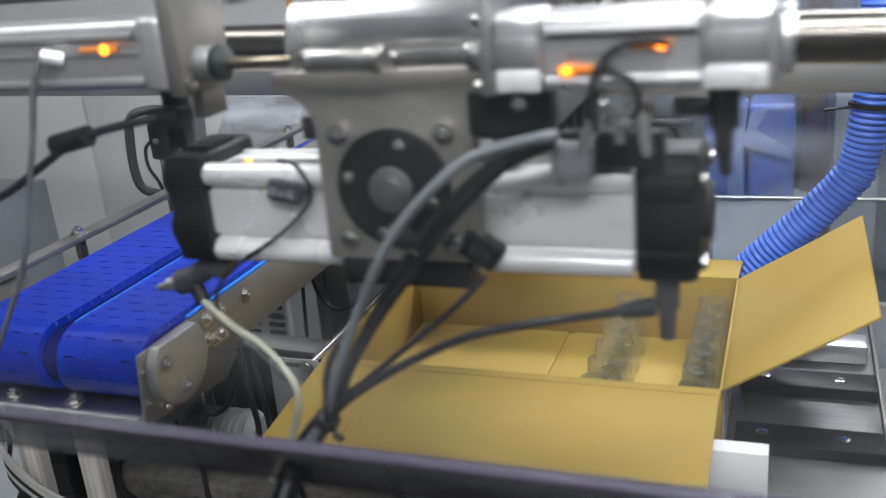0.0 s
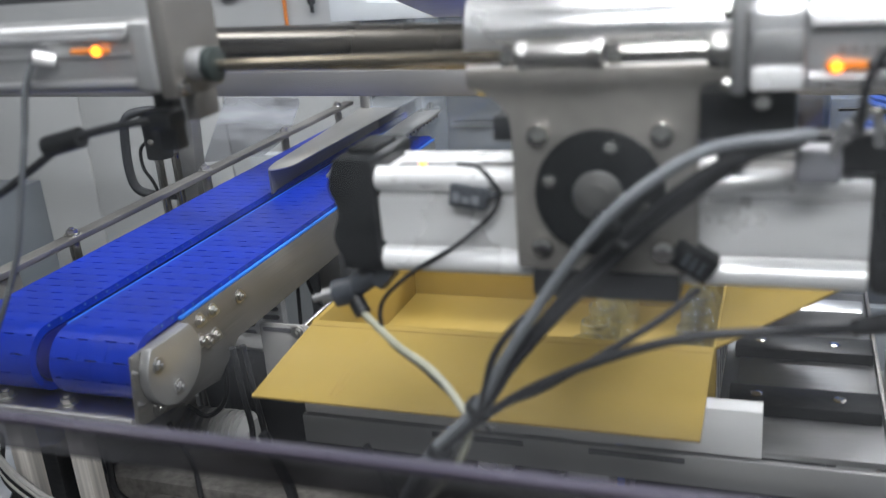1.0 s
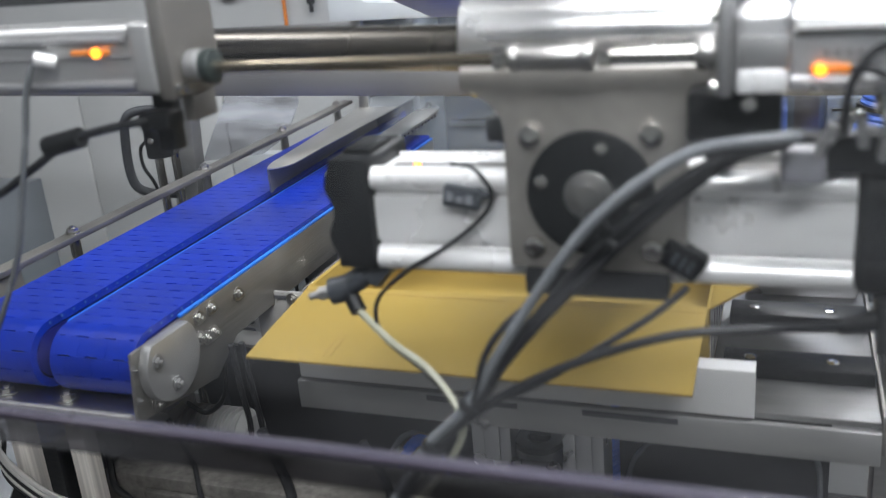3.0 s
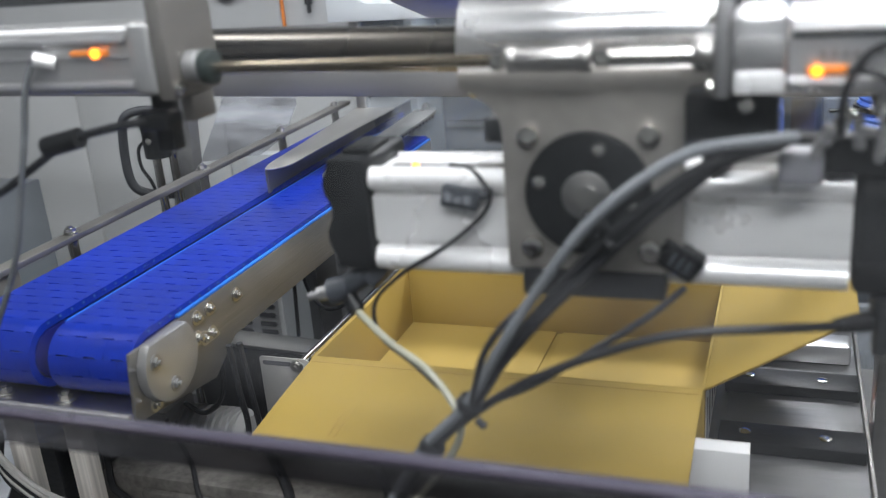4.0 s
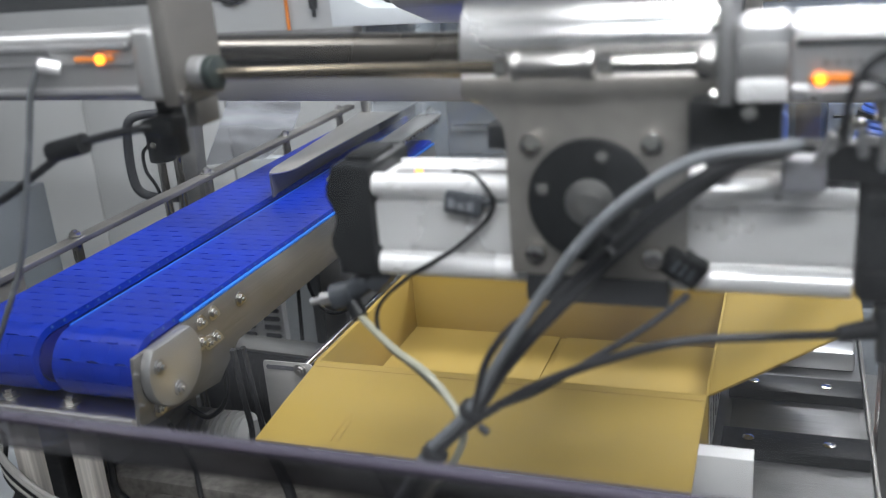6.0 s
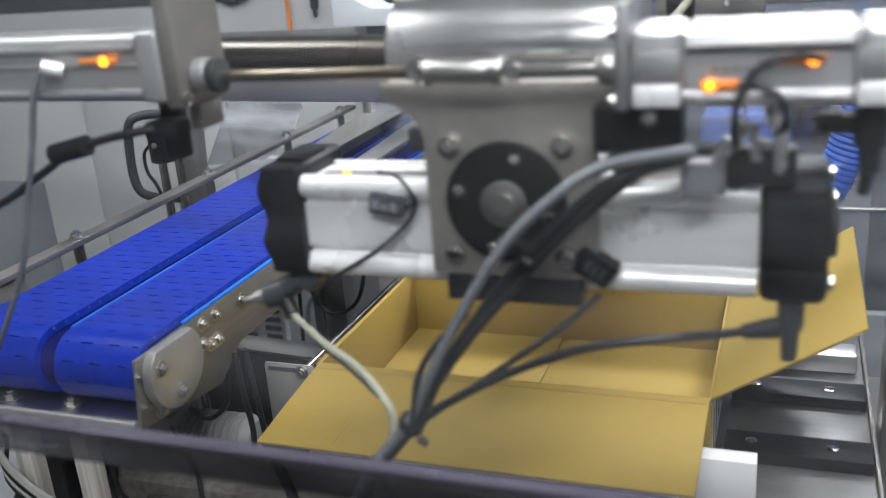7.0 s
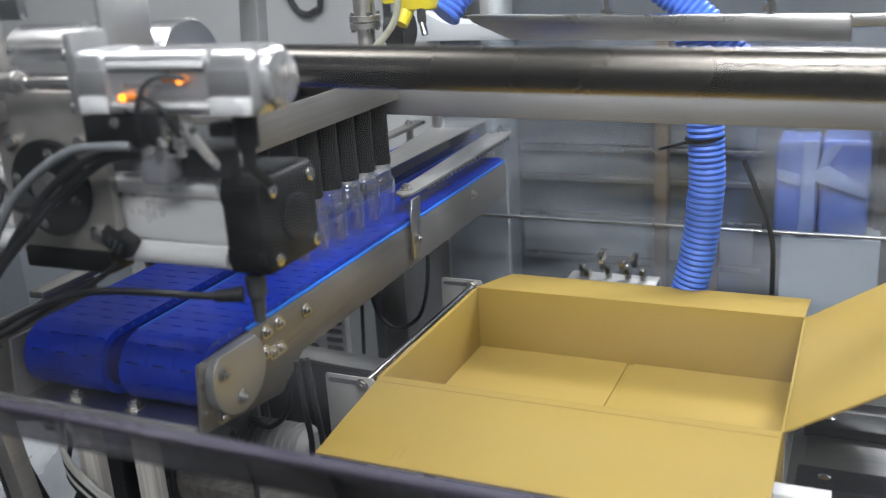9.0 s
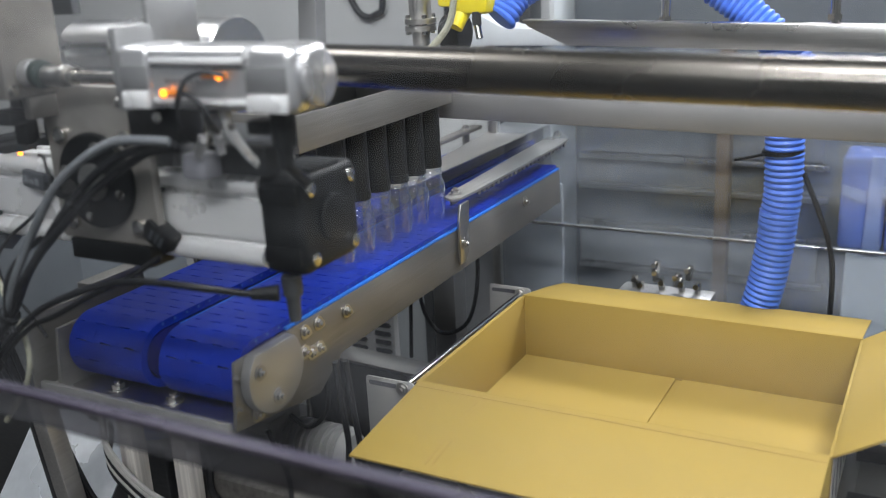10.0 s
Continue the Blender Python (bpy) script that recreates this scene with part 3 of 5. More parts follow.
part("wear_strip", block(-0.5790, -0.43, 1.046, -0.5715, 0.935, 1.067, 0.001), BLUE_STRIP, con, "light blue wear strip")
part("centre_channel", block(-0.570, -0.45, 1.03, -0.549, 0.935, 1.055, 0.001), STEEL_DARK, con)
part("drive_shaft", rod((-0.738, -0.46, 1.022), (-0.41, -0.46, 1.022), 0.014, 20), CHROME, con)
div_edge = [(-0.571, 0.167), (-0.579, 0.19), (-0.585, 0.218), (-0.592, 0.32), (-0.604, 0.463), (-0.620, 0.62), (-0.645, 0.858), (-0.655, 0.935)]
div = part("lane_divider", extrude(div_edge + [(-0.523, 0.935), (-0.523, 0.85), (-0.527, 0.54), (-0.531, 0.316), (-0.531, 0.21), (-0.537, 0.188), (-0.550, 0.172), (-0.562, 0.165)], "z", 1.1285, 1.132, 0.0008), STEEL_FLANGE, con, "pale steel lane divider with folded web")
# Web takes a darker steel than the flange, painting in its dark reflections.
part("web", extrude([(-0.565, 0.164), (-0.572, 0.168), (-0.578, 0.19), (-0.582, 0.32), (-0.586, 0.6), (-0.590, 0.935), (-0.586, 0.935), (-0.582, 0.6), (-0.578, 0.32), (-0.574, 0.195), (-0.566, 0.170)], "z", 1.0815, 1.1284), STEEL_Y, div)
gp = part("guide_plate", extrude([(-0.447, 0.19), (-0.440, 0.155), (-0.420, 0.142), (-0.407, 0.160), (-0.405, 0.22), (-0.406, 0.36), (-0.409, 0.67), (-0.415, 0.75), (-0.430, 0.785), (-0.460, 0.80), (-0.474, 0.77)], "z", 1.119, 1.125, 0.001), STEEL_FLANGE, con, "flat steel guide plate")
part("guide_edge", extrude([(-0.447, 0.19), (-0.443, 0.19), (-0.470, 0.77), (-0.474, 0.77)], "z", 1.098, 1.1188), STEEL_Y, gp)
for k in range(22):
    f = k / 21
    part("tooth", block(-0.414 - 0.004 * f, 0.24 + 0.48 * f, 1.110, -0.409 - 0.004 * f, 0.251 + 0.48 * f, 1.1188, 0.0008), STEEL_DULL, gp)
part("guide_bracket", extrude([(0.125, 1.002), (0.150, 1.002), (0.156, 1.012), (0.170, 1.112), (0.170, 1.1185), (0.135, 1.1185), (0.125, 1.09)], "x", -0.400, -0.394, 0.002), STEEL, con)
part("bolt", hexbolt((-0.3935, 0.141, 1.041), (1, 0, 0), 0.008, 0.007), STEEL, con)
part("bolt", hexbolt((-0.430, 0.182, 1.1255), (0, 0, 1), 0.009, 0.008), STEEL, con)
part("bolt", hexbolt((-0.448, 0.770, 1.1255), (0, 0, 1), 0.011, 0.010), STEEL, con)
part("leg", block(-0.70, 0.55, 0.0, -0.64, 0.61, 0.994, 0.002), STEEL, con)
rail = thing("side_rail", (-0.78, 0.2, 1.1), "flat stainless side rail on round posts", "rail", kind="")
part("rail", block(-0.797, -0.42, 1.090, -0.767, 1.0, 1.101, 0.0015), STEEL_Y, rail)
for y in (-0.159, 0.266, 0.62, 0.93):
    part("rail_post", rod((-0.784, y, 0.955), (-0.784, y, 1.0895), 0.010, 12), STEEL, rail)
    part("bolt", hexbolt((-0.784, y, 1.1012), (0, 0, 1), 0.010, 0.009), STEEL, rail)
part("rail_foot", block(-0.797, -0.30, 0.94, -0.746, 1.0, 0.955, 0.001), STEEL, rail)

# ---------- lower frame, front ----------
for i, (x, y) in enumerate(((-0.695, -0.450), (-0.582, -0.450))):
    p = thing("support_leg", (x, y, 0.0), "brushed square stainless leg under the conveyor", "leg", "support legs")
    part("tube", block(x - 0.015, y - 0.015, 0.0, x + 0.015, y + 0.015, 0.959, 0.003), STEEL_LEG, p)
    part("foot", rod((x, y, 0.0), (x, y, 0.03), 0.035, 20, bevel=0.004), BLACK, p)
bar = thing("base_bar", (-0.2, -0.4, 0.7), "worn flat steel base bar", "bar")
part("bar", block(-0.60, -0.405, 0.735, 0.52, -0.30, 0.795, 0.004), WORN, bar)
part("flange", block(-0.52, -0.418, 0.748, 0.50, -0.4055, 0.775, 0.003), WORN, bar)
part("post", block(0.44, -0.42, 0.0, 0.52, -0.34, 0.734, 0.003), STEEL_DULL, bar)
part("post", block(-0.60, -0.40, 0.0, -0.54, -0.34, 0.734, 0.003), STEEL_DULL, bar)
gm = thing("gear_motor", (-0.60, -0.14, 0.0), "pale grey ribbed gear motor under the conveyor", "motor")
part("housing", block(-0.735, -0.19, 0.665, -0.640, -0.09, 0.755, 0.014, 3), MOTOR_PAINT, gm)
part("terminal_box", merge(block(-0.690, -0.20, 0.752, -0.625, -0.11, 0.778, 0.006), block(-0.694, -0.204, 0.7782, -0.621, -0.106, 0.783, 0.002)), MOTOR_PAINT, gm)
part("motor_body", rod((-0.642, -0.14, 0.718), (-0.505, -0.14, 0.718), 0.038, 28), MOTOR_PAINT, gm)
for i in range(9):
    part("fin", rod((-0.628 + 0.0145 * i, -0.14, 0.718), (-0.6235 + 0.0145 * i, -0.14, 0.718), 0.046, 32, bevel=0.001), MOTOR_PAINT, gm)
part("fan_cover", rod((-0.506, -0.14, 0.718), (-0.488, -0.14, 0.718), 0.044, 28, 0.036), MOTOR_PAINT, gm)
part("mount", block(-0.70, -0.18, 0.0, -0.65, -0.10, 0.664, 0.003), STEEL_DARK, gm)
solo("gear_motor_cable", pipe([(-0.440, -0.27, 1.0), (-0.445, -0.26, 0.92), (-0.47, -0.24, 0.85), (-0.54, -0.20, 0.79), (-0.60, -0.17, 0.786)], 0.0045, 8), RUBBER, "black cable at the gear motor", "cable")
arm = thing("dark_drive_arm", (-0.67, 0.06, 0.0), "dark steel drive arm under the conveyor", "arm")
part("arm", extrude([(-0.695, 0.56), (-0.645, 0.56), (-0.665, 0.86), (-0.69, 0.93), (-0.735, 0.90)], "y", 0.03, 0.08, 0.006), STEEL_DARK, arm)
part("base", block(-0.71, 0.02, 0.0, -0.63, 0.10, 0.559, 0.004), STEEL_DARK, arm)
bh = thing("base_hose", (0.07, 0.25, 0.0), "ribbed blue hose with pale elbow under the lift", "hose")
part("hose", ribbed([(0.07, 0.255, 0.0), (0.07, 0.25, 0.30), (0.068, 0.25, 0.50), (0.07, 0.25, 0.62), (0.082, 0.265, 0.675), (0.10, 0.285, 0.690)], 0.034, 0.0115, 0.0040), BLUE_HOSE, bh)
part("elbow", ribbed([(0.10, 0.29, 0.692), (0.125, 0.305, 0.694), (0.15, 0.322, 0.690), (0.165, 0.335, 0.682)], 0.033, 0.018, 0.0020), HOSE_CLEAR, bh, "pale ribbed elbow")
tank = thing("rear_trough", (0.0, 0.42, 0.4), "dark stainless trough behind the lift", "trough")
part("front_wall", extrude([(-0.90, 0.0), (0.50, 0.0), (0.50, 0.607), (-0.90, 0.664)], "y", 0.300, 0.306), TROUGH, tank)
part("rim", extrude([(-0.90, 0.6645), (0.50, 0.6075), (0.50, 0.615), (-0.90, 0.672)], "y", 0.300, 0.37, 0.001), STEEL_X, tank)
part("rear_wall", extrude([(-0.90, 0.0), (0.50, 0.0), (0.50, 0.607), (-0.90, 0.664)], "y", 0.364, 0.370), TROUGH, tank)
loop = thing("cable_loop", (0.25, 0.28, 0.4), "pale cable loop clipped to the trough", "cable")
part("cable", pipe([(0.105, 0.28, 0.30), (0.11, 0.28, 0.42), (0.134, 0.28, 0.50), (0.203, 0.285, 0.556), (0.333, 0.285, 0.563), (0.426, 0.285, 0.562), (0.478, 0.28, 0.52), (0.485, 0.28, 0.38)], 0.006, 8), HOSE_GREY, loop)
for x in (0.205, 0.41):
    part("clip", block(x - 0.008, 0.272, 0.545, x + 0.008, 0.2995, 0.580, 0.002), CHROME, loop)
pip = thing("orange_pipe", (0.35, 0.6, 0.5), "black pipe with orange sleeve and brass fitting", "pipe")
part("pipe", pipe([(0.28, 0.62, 0.585), (0.33, 0.62, 0.56), (0.38, 0.61, 0.53)], 0.016, 12), RUBBER, pip)
part("sleeve", pipe([(0.38, 0.61, 0.53), (0.41, 0.605, 0.51), (0.435, 0.60, 0.47), (0.445, 0.60, 0.40), (0.445, 0.60, 0.0)], 0.017, 12), ORANGE, pip, "orange sleeve")
part("fitting", rod((0.22, 0.62, 0.612), (0.28, 0.62, 0.585), 0.014, 6), BRASSY, pip)
solo("hanging_wire", pipe([(-0.72, 0.5, 0.97), (-0.715, 0.5, 0.85), (-0.70, 0.5, 0.73), (-0.65, 0.5, 0.68), (-0.58, 0.5, 0.72), (-0.55, 0.5, 0.83), (-0.55, 0.5, 0.985)], 0.005, 8), RUBBER, "black wire hanging below the conveyor", "cable")
solo("hanging_wire", pipe([(-0.735, 0.5, 0.97), (-0.735, 0.5, 0.8), (-0.745, 0.5, 0.6)], 0.005, 8), RUBBER, "straight black wire below the conveyor", "cable")
solo("orange_wire", pipe([(-0.62, 0.77, 0.98), (-0.622, 0.77, 0.8), (-0.618, 0.77, 0.5)], 0.004, 6), ORANGE_BODY, "thin orange wire on the cabinet", "cable")
solo("drop_cable", pipe([(-0.39, -0.31, 0.985), (-0.392, -0.30, 0.9), (-0.40, -0.28, 0.82), (-0.43, -0.26, 0.72)], 0.005, 8), RUBBER, "black cable dropping from the side plate", "cable")
solo("drop_cable", pipe([(-0.378, -0.30, 0.985), (-0.378, -0.29, 0.9), (-0.385, -0.27, 0.82), (-0.40, -0.25, 0.72)], 0.005, 8), RUBBER, "black cable dropping from the side plate", "cable")
random.seed(11)
for i in range(4):
    x = -0.62 + 0.16 * i
    solo("floor_cable", pipe([(x, -0.40, 0.90), (x + 0.03, -0.40, 0.83 + random.uniform(-0.03, 0.03)), (x + 0.05, -0.42, 0.78), (x + 0.09, -0.43, 0.76), (x + 0.11, -0.435, 0.70 + random.uniform(-0.02, 0.02)), (x + 0.12, -0.435, 0.5)], random.choice((0.004, 0.006, 0.008)), 8), RUBBER,
         "black machine cable along the base bar", "cable", "base cables")
solo("blue_float", lathe([(0.0, -0.06), (0.03, -0.055), (0.055, -0.03), (0.06, 0.0), (0.055, 0.03), (0.03, 0.055), (0.0, 0.06)], 24, (-0.80, -0.30, 0.83)), BLUE_TUBE, "glossy blue plastic float", "float")
brace = thing("slanted_brace", (-0.72, -0.55, 0.8), "slanted brushed steel brace bar beside black cables", "brace")
part("bar", extrude([(-0.782, 0.965), (-0.752, 0.965), (-0.706, 0.70), (-0.736, 0.70)], "y", -0.56, -0.53, 0.002), STEEL_FLANGE, brace)
# Dark strip stands for the brace bar's shaded side.
part("back_strip", extrude([(-0.797, 0.960), (-0.784, 0.965), (-0.738, 0.70), (-0.752, 0.70)], "y", -0.556, -0.534, 0.001), STEEL_DARK, brace)
part("foot", block(-0.75, -0.57, 0.0, -0.69, -0.52, 0.699, 0.003), STEEL_DARK, brace)
random.seed(21)
for i in range(7):
    dx, dz = random.uniform(-0.012, 0.012), random.uniform(-0.015, 0.015)
    solo("side_cable", pipe([(-0.93 + 0.012 * i, -0.52, 1.06), (-0.895 + 0.010 * i + dx, -0.515, 0.975 + dz), (-0.865 + 0.010 * i - dx, -0.50, 0.88 - dz), (-0.83 + 0.012 * i + dx, -0.50, 0.80 + dz), (-0.80 + 0.014 * i, -0.50, 0.72), (-0.77 + 0.01 * i, -0.50, 0.55)], 0.0045 + 0.0012 * (i % 3), 8), RUBBER, "black cable beside the slanted brace", "cable", "side cables")
for i in range(5):
    solo("pale_cable", pipe([(-0.80 + 0.01 * i, -0.47, 0.925 - 0.007 * i), (-0.745 + 0.006 * i, -0.465, 0.915 - 0.008 * i), (-0.72, -0.48, 0.86 - 0.010 * i), (-0.665, -0.485, 0.815 - 0.009 * i), (-0.60, -0.49, 0.795 - 0.009 * i), (-0.50, -0.49, 0.788 - 0.008 * i), (-0.42, -0.49, 0.74)], 0.0042, 8), (PALE_CABLE, PALE_CABLE, RUBBER, PALE_CABLE, RUBBER)[i], ("pale grey" if i not in (2, 4) else "black") + " cable bending behind the brace", "cable", "bent cables")
duct = thing("white_duct_sheet", (-1.0, -0.2, 0.7), "dark cover with a bright loose sheet beside it", "cover")
part("cover", block(-1.5, -0.22, 0.0, -0.88, 0.05, 0.78, 0.01), STEEL_DARK, duct)
sheet = block(-0.15, -0.10, -0.0015, 0.15, 0.10, 0.0015, 0.0005)
bmesh.ops.transform(sheet, matrix=Matrix.Translation((-0.975, -0.36, 0.710)) @ Matrix.Rotation(radians(-10), 4, "Y") @ Matrix.Rotation(radians(42), 4, "X"), verts=sheet.verts)
part("loose_sheet", sheet, COVER_SHEET, duct, "bright bluish sheet metal")
part("sheet_stay", block(-1.03, -0.335, 0.690, -1.00, -0.2205, 0.712, 0.002), STEEL_DARK, duct)


# ---------- front guard ----------
gd = thing("front_guard", (0.1, -0.85, 1.4), "clear polycarbonate front guard with dark lower edge", "guard")
ob = part("sheet", block(-1.3, -0.853, 1.187, 1.4, -0.847, 2.3, 0), SHEET, gd)
ob.visible_shadow = False
part("lower_edge", block(-1.3, -0.858, 1.155, 1.4, -0.842, 1.1805, 0.002), ACRYLIC, gd, "translucent lower edge strip").visible_shadow = False
part("edge_line", block(-1.3, -0.857, 1.181, 1.4, -0.843, 1.1865, 0.001), ACRYLIC_DARK, gd, "dark purple polished edge")
part("side_post", block(-1.36, -0.88, 0.0, -1.301, -0.82, 2.3, 0.003), STEEL, gd)
part("side_post", block(1.401, -0.88, 0.0, 1.46, -0.82, 2.3, 0.003), STEEL, gd)


# ---------- lift with tray ----------
lift = thing("lift_tray", (0.1, 0.0, 0.78), "stainless lift tray with black plastic bars", "lift")
part("plate", block(-0.32, -0.25, 0.784, 0.53, 0.33, 0.794, 0.002), LIFT_STEEL, lift)
part("front_apron", extrude([(-0.32, 0.735), (0.53, 0.735), (0.53, 0.7835), (-0.32, 0.7835)], "y", -0.262, -0.251, 0.002), ALU_GREY, lift)
for x0, x1 in ((-0.10, 0.042), (0.138, 0.272)):
    # Dark strip stands for a shaded gap in the apron.
    part("slot", block(x0, -0.2635, 0.770, x1, -0.2622, 0.779, 0.0004), INK_SLOT_SHADE, lift)
part("rear_apron", block(-0.32, 0.331, 0.735, 0.53, 0.337, 0.79, 0.001), STEEL_X, lift)
part("side_lip", block(0.5305, -0.25, 0.745, 0.536, 0.33, 0.803, 0.001), STEEL_Y, lift)
part("recess", block(0.33, -0.08, 0.7945, 0.52, 0.06, 0.797, 0.001), LIFT_STEEL, lift)
part("rear_block", block(0.34, 0.16, 0.7945, 0.52, 0.215, 0.83, 0.006), ALU, lift)
for y0, y1 in ((-0.155, -0.095), (0.03, 0.09)):
    b = part("bar", block(0.322, y0, 0.7945, 0.528, y1, 0.815, 0.003), BLACK, lift, "black plastic bar")
    for x in (0.360, 0.473):
        part("screw", socket((x, (y0 + y1) / 2, 0.8152), (0, 0, 1), 0.009, 0.0015), CHROME, b)
part("front_strip", extrude([(-0.262, 0.79), (-0.252, 0.79), (-0.248, 0.855), (-0.240, 0.865), (-0.248, 0.868), (-0.262, 0.86)], "x", -0.312, 0.372, 0.001), WHITE_PLASTIC, lift, "white plastic guide strip")
for y in (-0.158, 0.336):
    s = part("stop_plate", extrude([(-0.440, 0.76), (-0.345, 0.76), (-0.345, 0.885), (-0.350, 0.889), (-0.436, 0.889), (-0.440, 0.885)], "y", y, y + 0.003, 0.0005), STOP_STEEL, lift)
    # Dark strip stands for the shaded opening in the plate.
    part("slot", extrude([(-0.431, 0.874), (-0.380, 0.874), (-0.377, 0.878), (-0.380, 0.882), (-0.431, 0.882), (-0.434, 0.878)], "y", y - 0.001, y - 0.0002), INK_SLOT_SHADE, s)
    part("bolt", hexbolt((-0.368, y - 0.0002, 0.876), (0, -1, 0), 0.008, 0.006), STEEL, s)
part("stop_rod", rod((-0.366, -0.155, 0.876), (-0.366, 0.336, 0.876), 0.006, 16), CHROME, lift, "chromed stop rod")
part("stop_rod", rod((-0.352, -0.155, 0.870), (-0.352, 0.336, 0.870), 0.0045, 16), CHROME, lift, "chromed stop rod")
part("underframe", block(-0.20, -0.12, 0.715, 0.15, 0.16, 0.7835, 0.003), STEEL_DULL, lift)
for x in (-0.088, 0.081):
    part("column", rod((x, 0.05, 0.30), (x, 0.05, 0.714), 0.0140, 24), CHROME, lift, "chromed guide column")
part("column", rod((-0.011, 0.05, 0.26), (-0.011, 0.05, 0.714), 0.021, 24), CHROME, lift, "chromed lift piston rod")

base = thing("lift_mechanism", (0.0, 0.05, 0.0), "aluminium lift mechanism with two guide blocks", "lift")
for x in (-0.088, 0.081):
    g = part("guide_block", merge(block(x - 0.038, 0.005, 0.52, x - 0.0145, 0.085, 0.722, 0.002), block(x + 0.0145, 0.005, 0.52, x + 0.036, 0.085, 0.722, 0.002), block(x - 0.0144, 0.005, 0.52, x + 0.0144, 0.034, 0.722, 0.001)), ALU, base)
    part("bushing", lathe([(0.0150, 0.0), (0.0150, 0.004), (0.024, 0.004), (0.024, 0.0), (0.0150, 0.0)], 28, (x, 0.05, 0.7225)), BLACK, g)
    part("foot", block(x - 0.038, 0.005, 0.0, x + 0.036, 0.085, 0.519, 0.003), STEEL_DULL, base)
part("flange", lathe([(0.022, 0.0), (0.022, 0.012), (0.046, 0.012), (0.046, 0.0), (0.022, 0.0)], 28, (-0.011, 0.05, 0.646)), STEEL_DARK, base)
part("mounting_plate", merge(block(-0.049, -0.045, 0.630, 0.044, -0.001, 0.640, 0.002), block(-0.049, 0.086, 0.630, 0.044, 0.12, 0.640, 0.002)), WORN, base, "worn mounting plate")
for x, y in ((-0.038, -0.02), (0.032, -0.02), (-0.038, 0.10), (0.032, 0.10)):
    part("bolt", merge(rod((x, y, 0.6402), (x, y, 0.643), 0.013, 20), rod((x, y, 0.643), (x, y, 0.650), 0.008, 6)), CHROME, base)
part("cylinder", lathe([(0.022, 0.0), (0.022, 0.625), (0.045, 0.625), (0.045, 0.0), (0.022, 0.0)], 28, (-0.011, 0.05, 0.02)), STEEL_DULL, base)
tb = thing("tube_bundle", (-0.28, 0.0, 0.312), "blue air tube tied with grey tubes", "tubes")
part("blue_tube", pipe([(-0.165, 0.02, 0.212), (-0.17, 0.01, 0.372), (-0.195, 0.0, 0.502), (-0.225, 0.0, 0.537), (-0.255, 0.0, 0.512), (-0.293, 0.0, 0.452), (-0.333, 0.0, 0.364), (-0.358, 0.0, 0.282), (-0.37, 0.0, 0.012)], 0.011, 12), BLUE_TUBE, tb, "blue air tube")
part("grey_tube", pipe([(-0.26, -0.02, 0.527), (-0.275, -0.02, 0.502), (-0.272, -0.02, 0.452), (-0.245, -0.02, 0.392), (-0.22, -0.02, 0.332), (-0.20, -0.02, 0.112)], 0.006, 8), HOSE_GREY, tb, "grey air tube")
part("grey_tube", pipe([(-0.21, 0.03, 0.512), (-0.25, 0.02, 0.537), (-0.29, 0.02, 0.502), (-0.325, 0.02, 0.402), (-0.36, 0.02, 0.282), (-0.38, 0.02, 0.112)], 0.006, 8), HOSE_GREY, tb, "grey air tube")
part("cable_tie", lathe([(0.020, 0.0), (0.022, 0.0), (0.022, 0.004), (0.020, 0.004), (0.020, 0.0)], 16, (-0.288, 0.0, 0.462)), BLACK, tb)

TO = tb.location.copy()

# ---------- cardboard box ----------
T = 0.004
X0, X1, Y0, Y1, Z0, Z1 = -0.302, 0.308, -0.217, 0.204, 0.7955, 0.928
carton = thing("cardboard_box", (0.0, 0.0, Z0), "open kraft cardboard box with flaps spread", "box")
part("bottom", block(X0, Y0, Z0, X1, Y1, Z0 + T, 0.0008), CARD_IN, carton)
part("bottom_flap", block(X0 + T, Y0 + T, Z0 + T + 0.0005, 0.0, Y1 - T, Z0 + T + 0.004, 0.001), CARD_IN, carton)
part("bottom_flap", block(0.012, Y0 + T, Z0 + T + 0.0005, X1 - T, Y1 - T, Z0 + T + 0.004, 0.001), CARD_IN, carton)
part("front_wall", block(X0, Y0, Z0 + T, X1, Y0 + T, Z1, 0.001), CARD, carton)
part("back_wall", block(X0, Y1 - T, Z0 + T, X1, Y1, Z1, 0.001), CARD, carton)
part("left_wall", block(X0, Y0 + T, Z0 + T, X0 + T, Y1 - T, Z1 - 0.002, 0.001), CARD, carton)
part("right_wall", block(X1 - T, Y0 + T, Z0 + T, X1, Y1 - T, Z1 - 0.002, 0.001), CARD, carton)


def flap(hinge, axis, width, angle, length0, length1, bend):
    """One flap: starts at the hinge line and leans by angle; its outer half may sag a little."""
    hu, hz = hinge
    s = 1 if width > 0 else -1
    w = abs(width)
    nodes = [(0.0, 0.0), (0.012, 0.0), (w * 0.55, 0.0), (w, bend)]
    upper, lower = [], []
    for d, sag in nodes:
        a = radians(angle)
        u, z = d * math.cos(a), d * math.sin(a) + sag
        upper.append((hu + s * u, hz + z))
        lower.append((hu + s * (u + math.sin(a) * T), hz + z - T * math.cos(a)))
    return extrude(upper + lower[::-1], axis, length0, length1, 0.0006)


part("front_flap", flap((Y0, Z1), "x", -0.205, -6.0, X0 + 0.002, X1 - 0.002, -0.002), CARD, carton)
part("back_flap", flap((Y1, Z1), "x", 0.21, -11.5, X0 + 0.002, X1 - 0.002, -0.003), CARD, carton)
part("right_flap", flap((X1, Z1), "y", 0.226, 32.0, Y0 + 0.003, Y1 - 0.003, 0.002), CARD, carton)
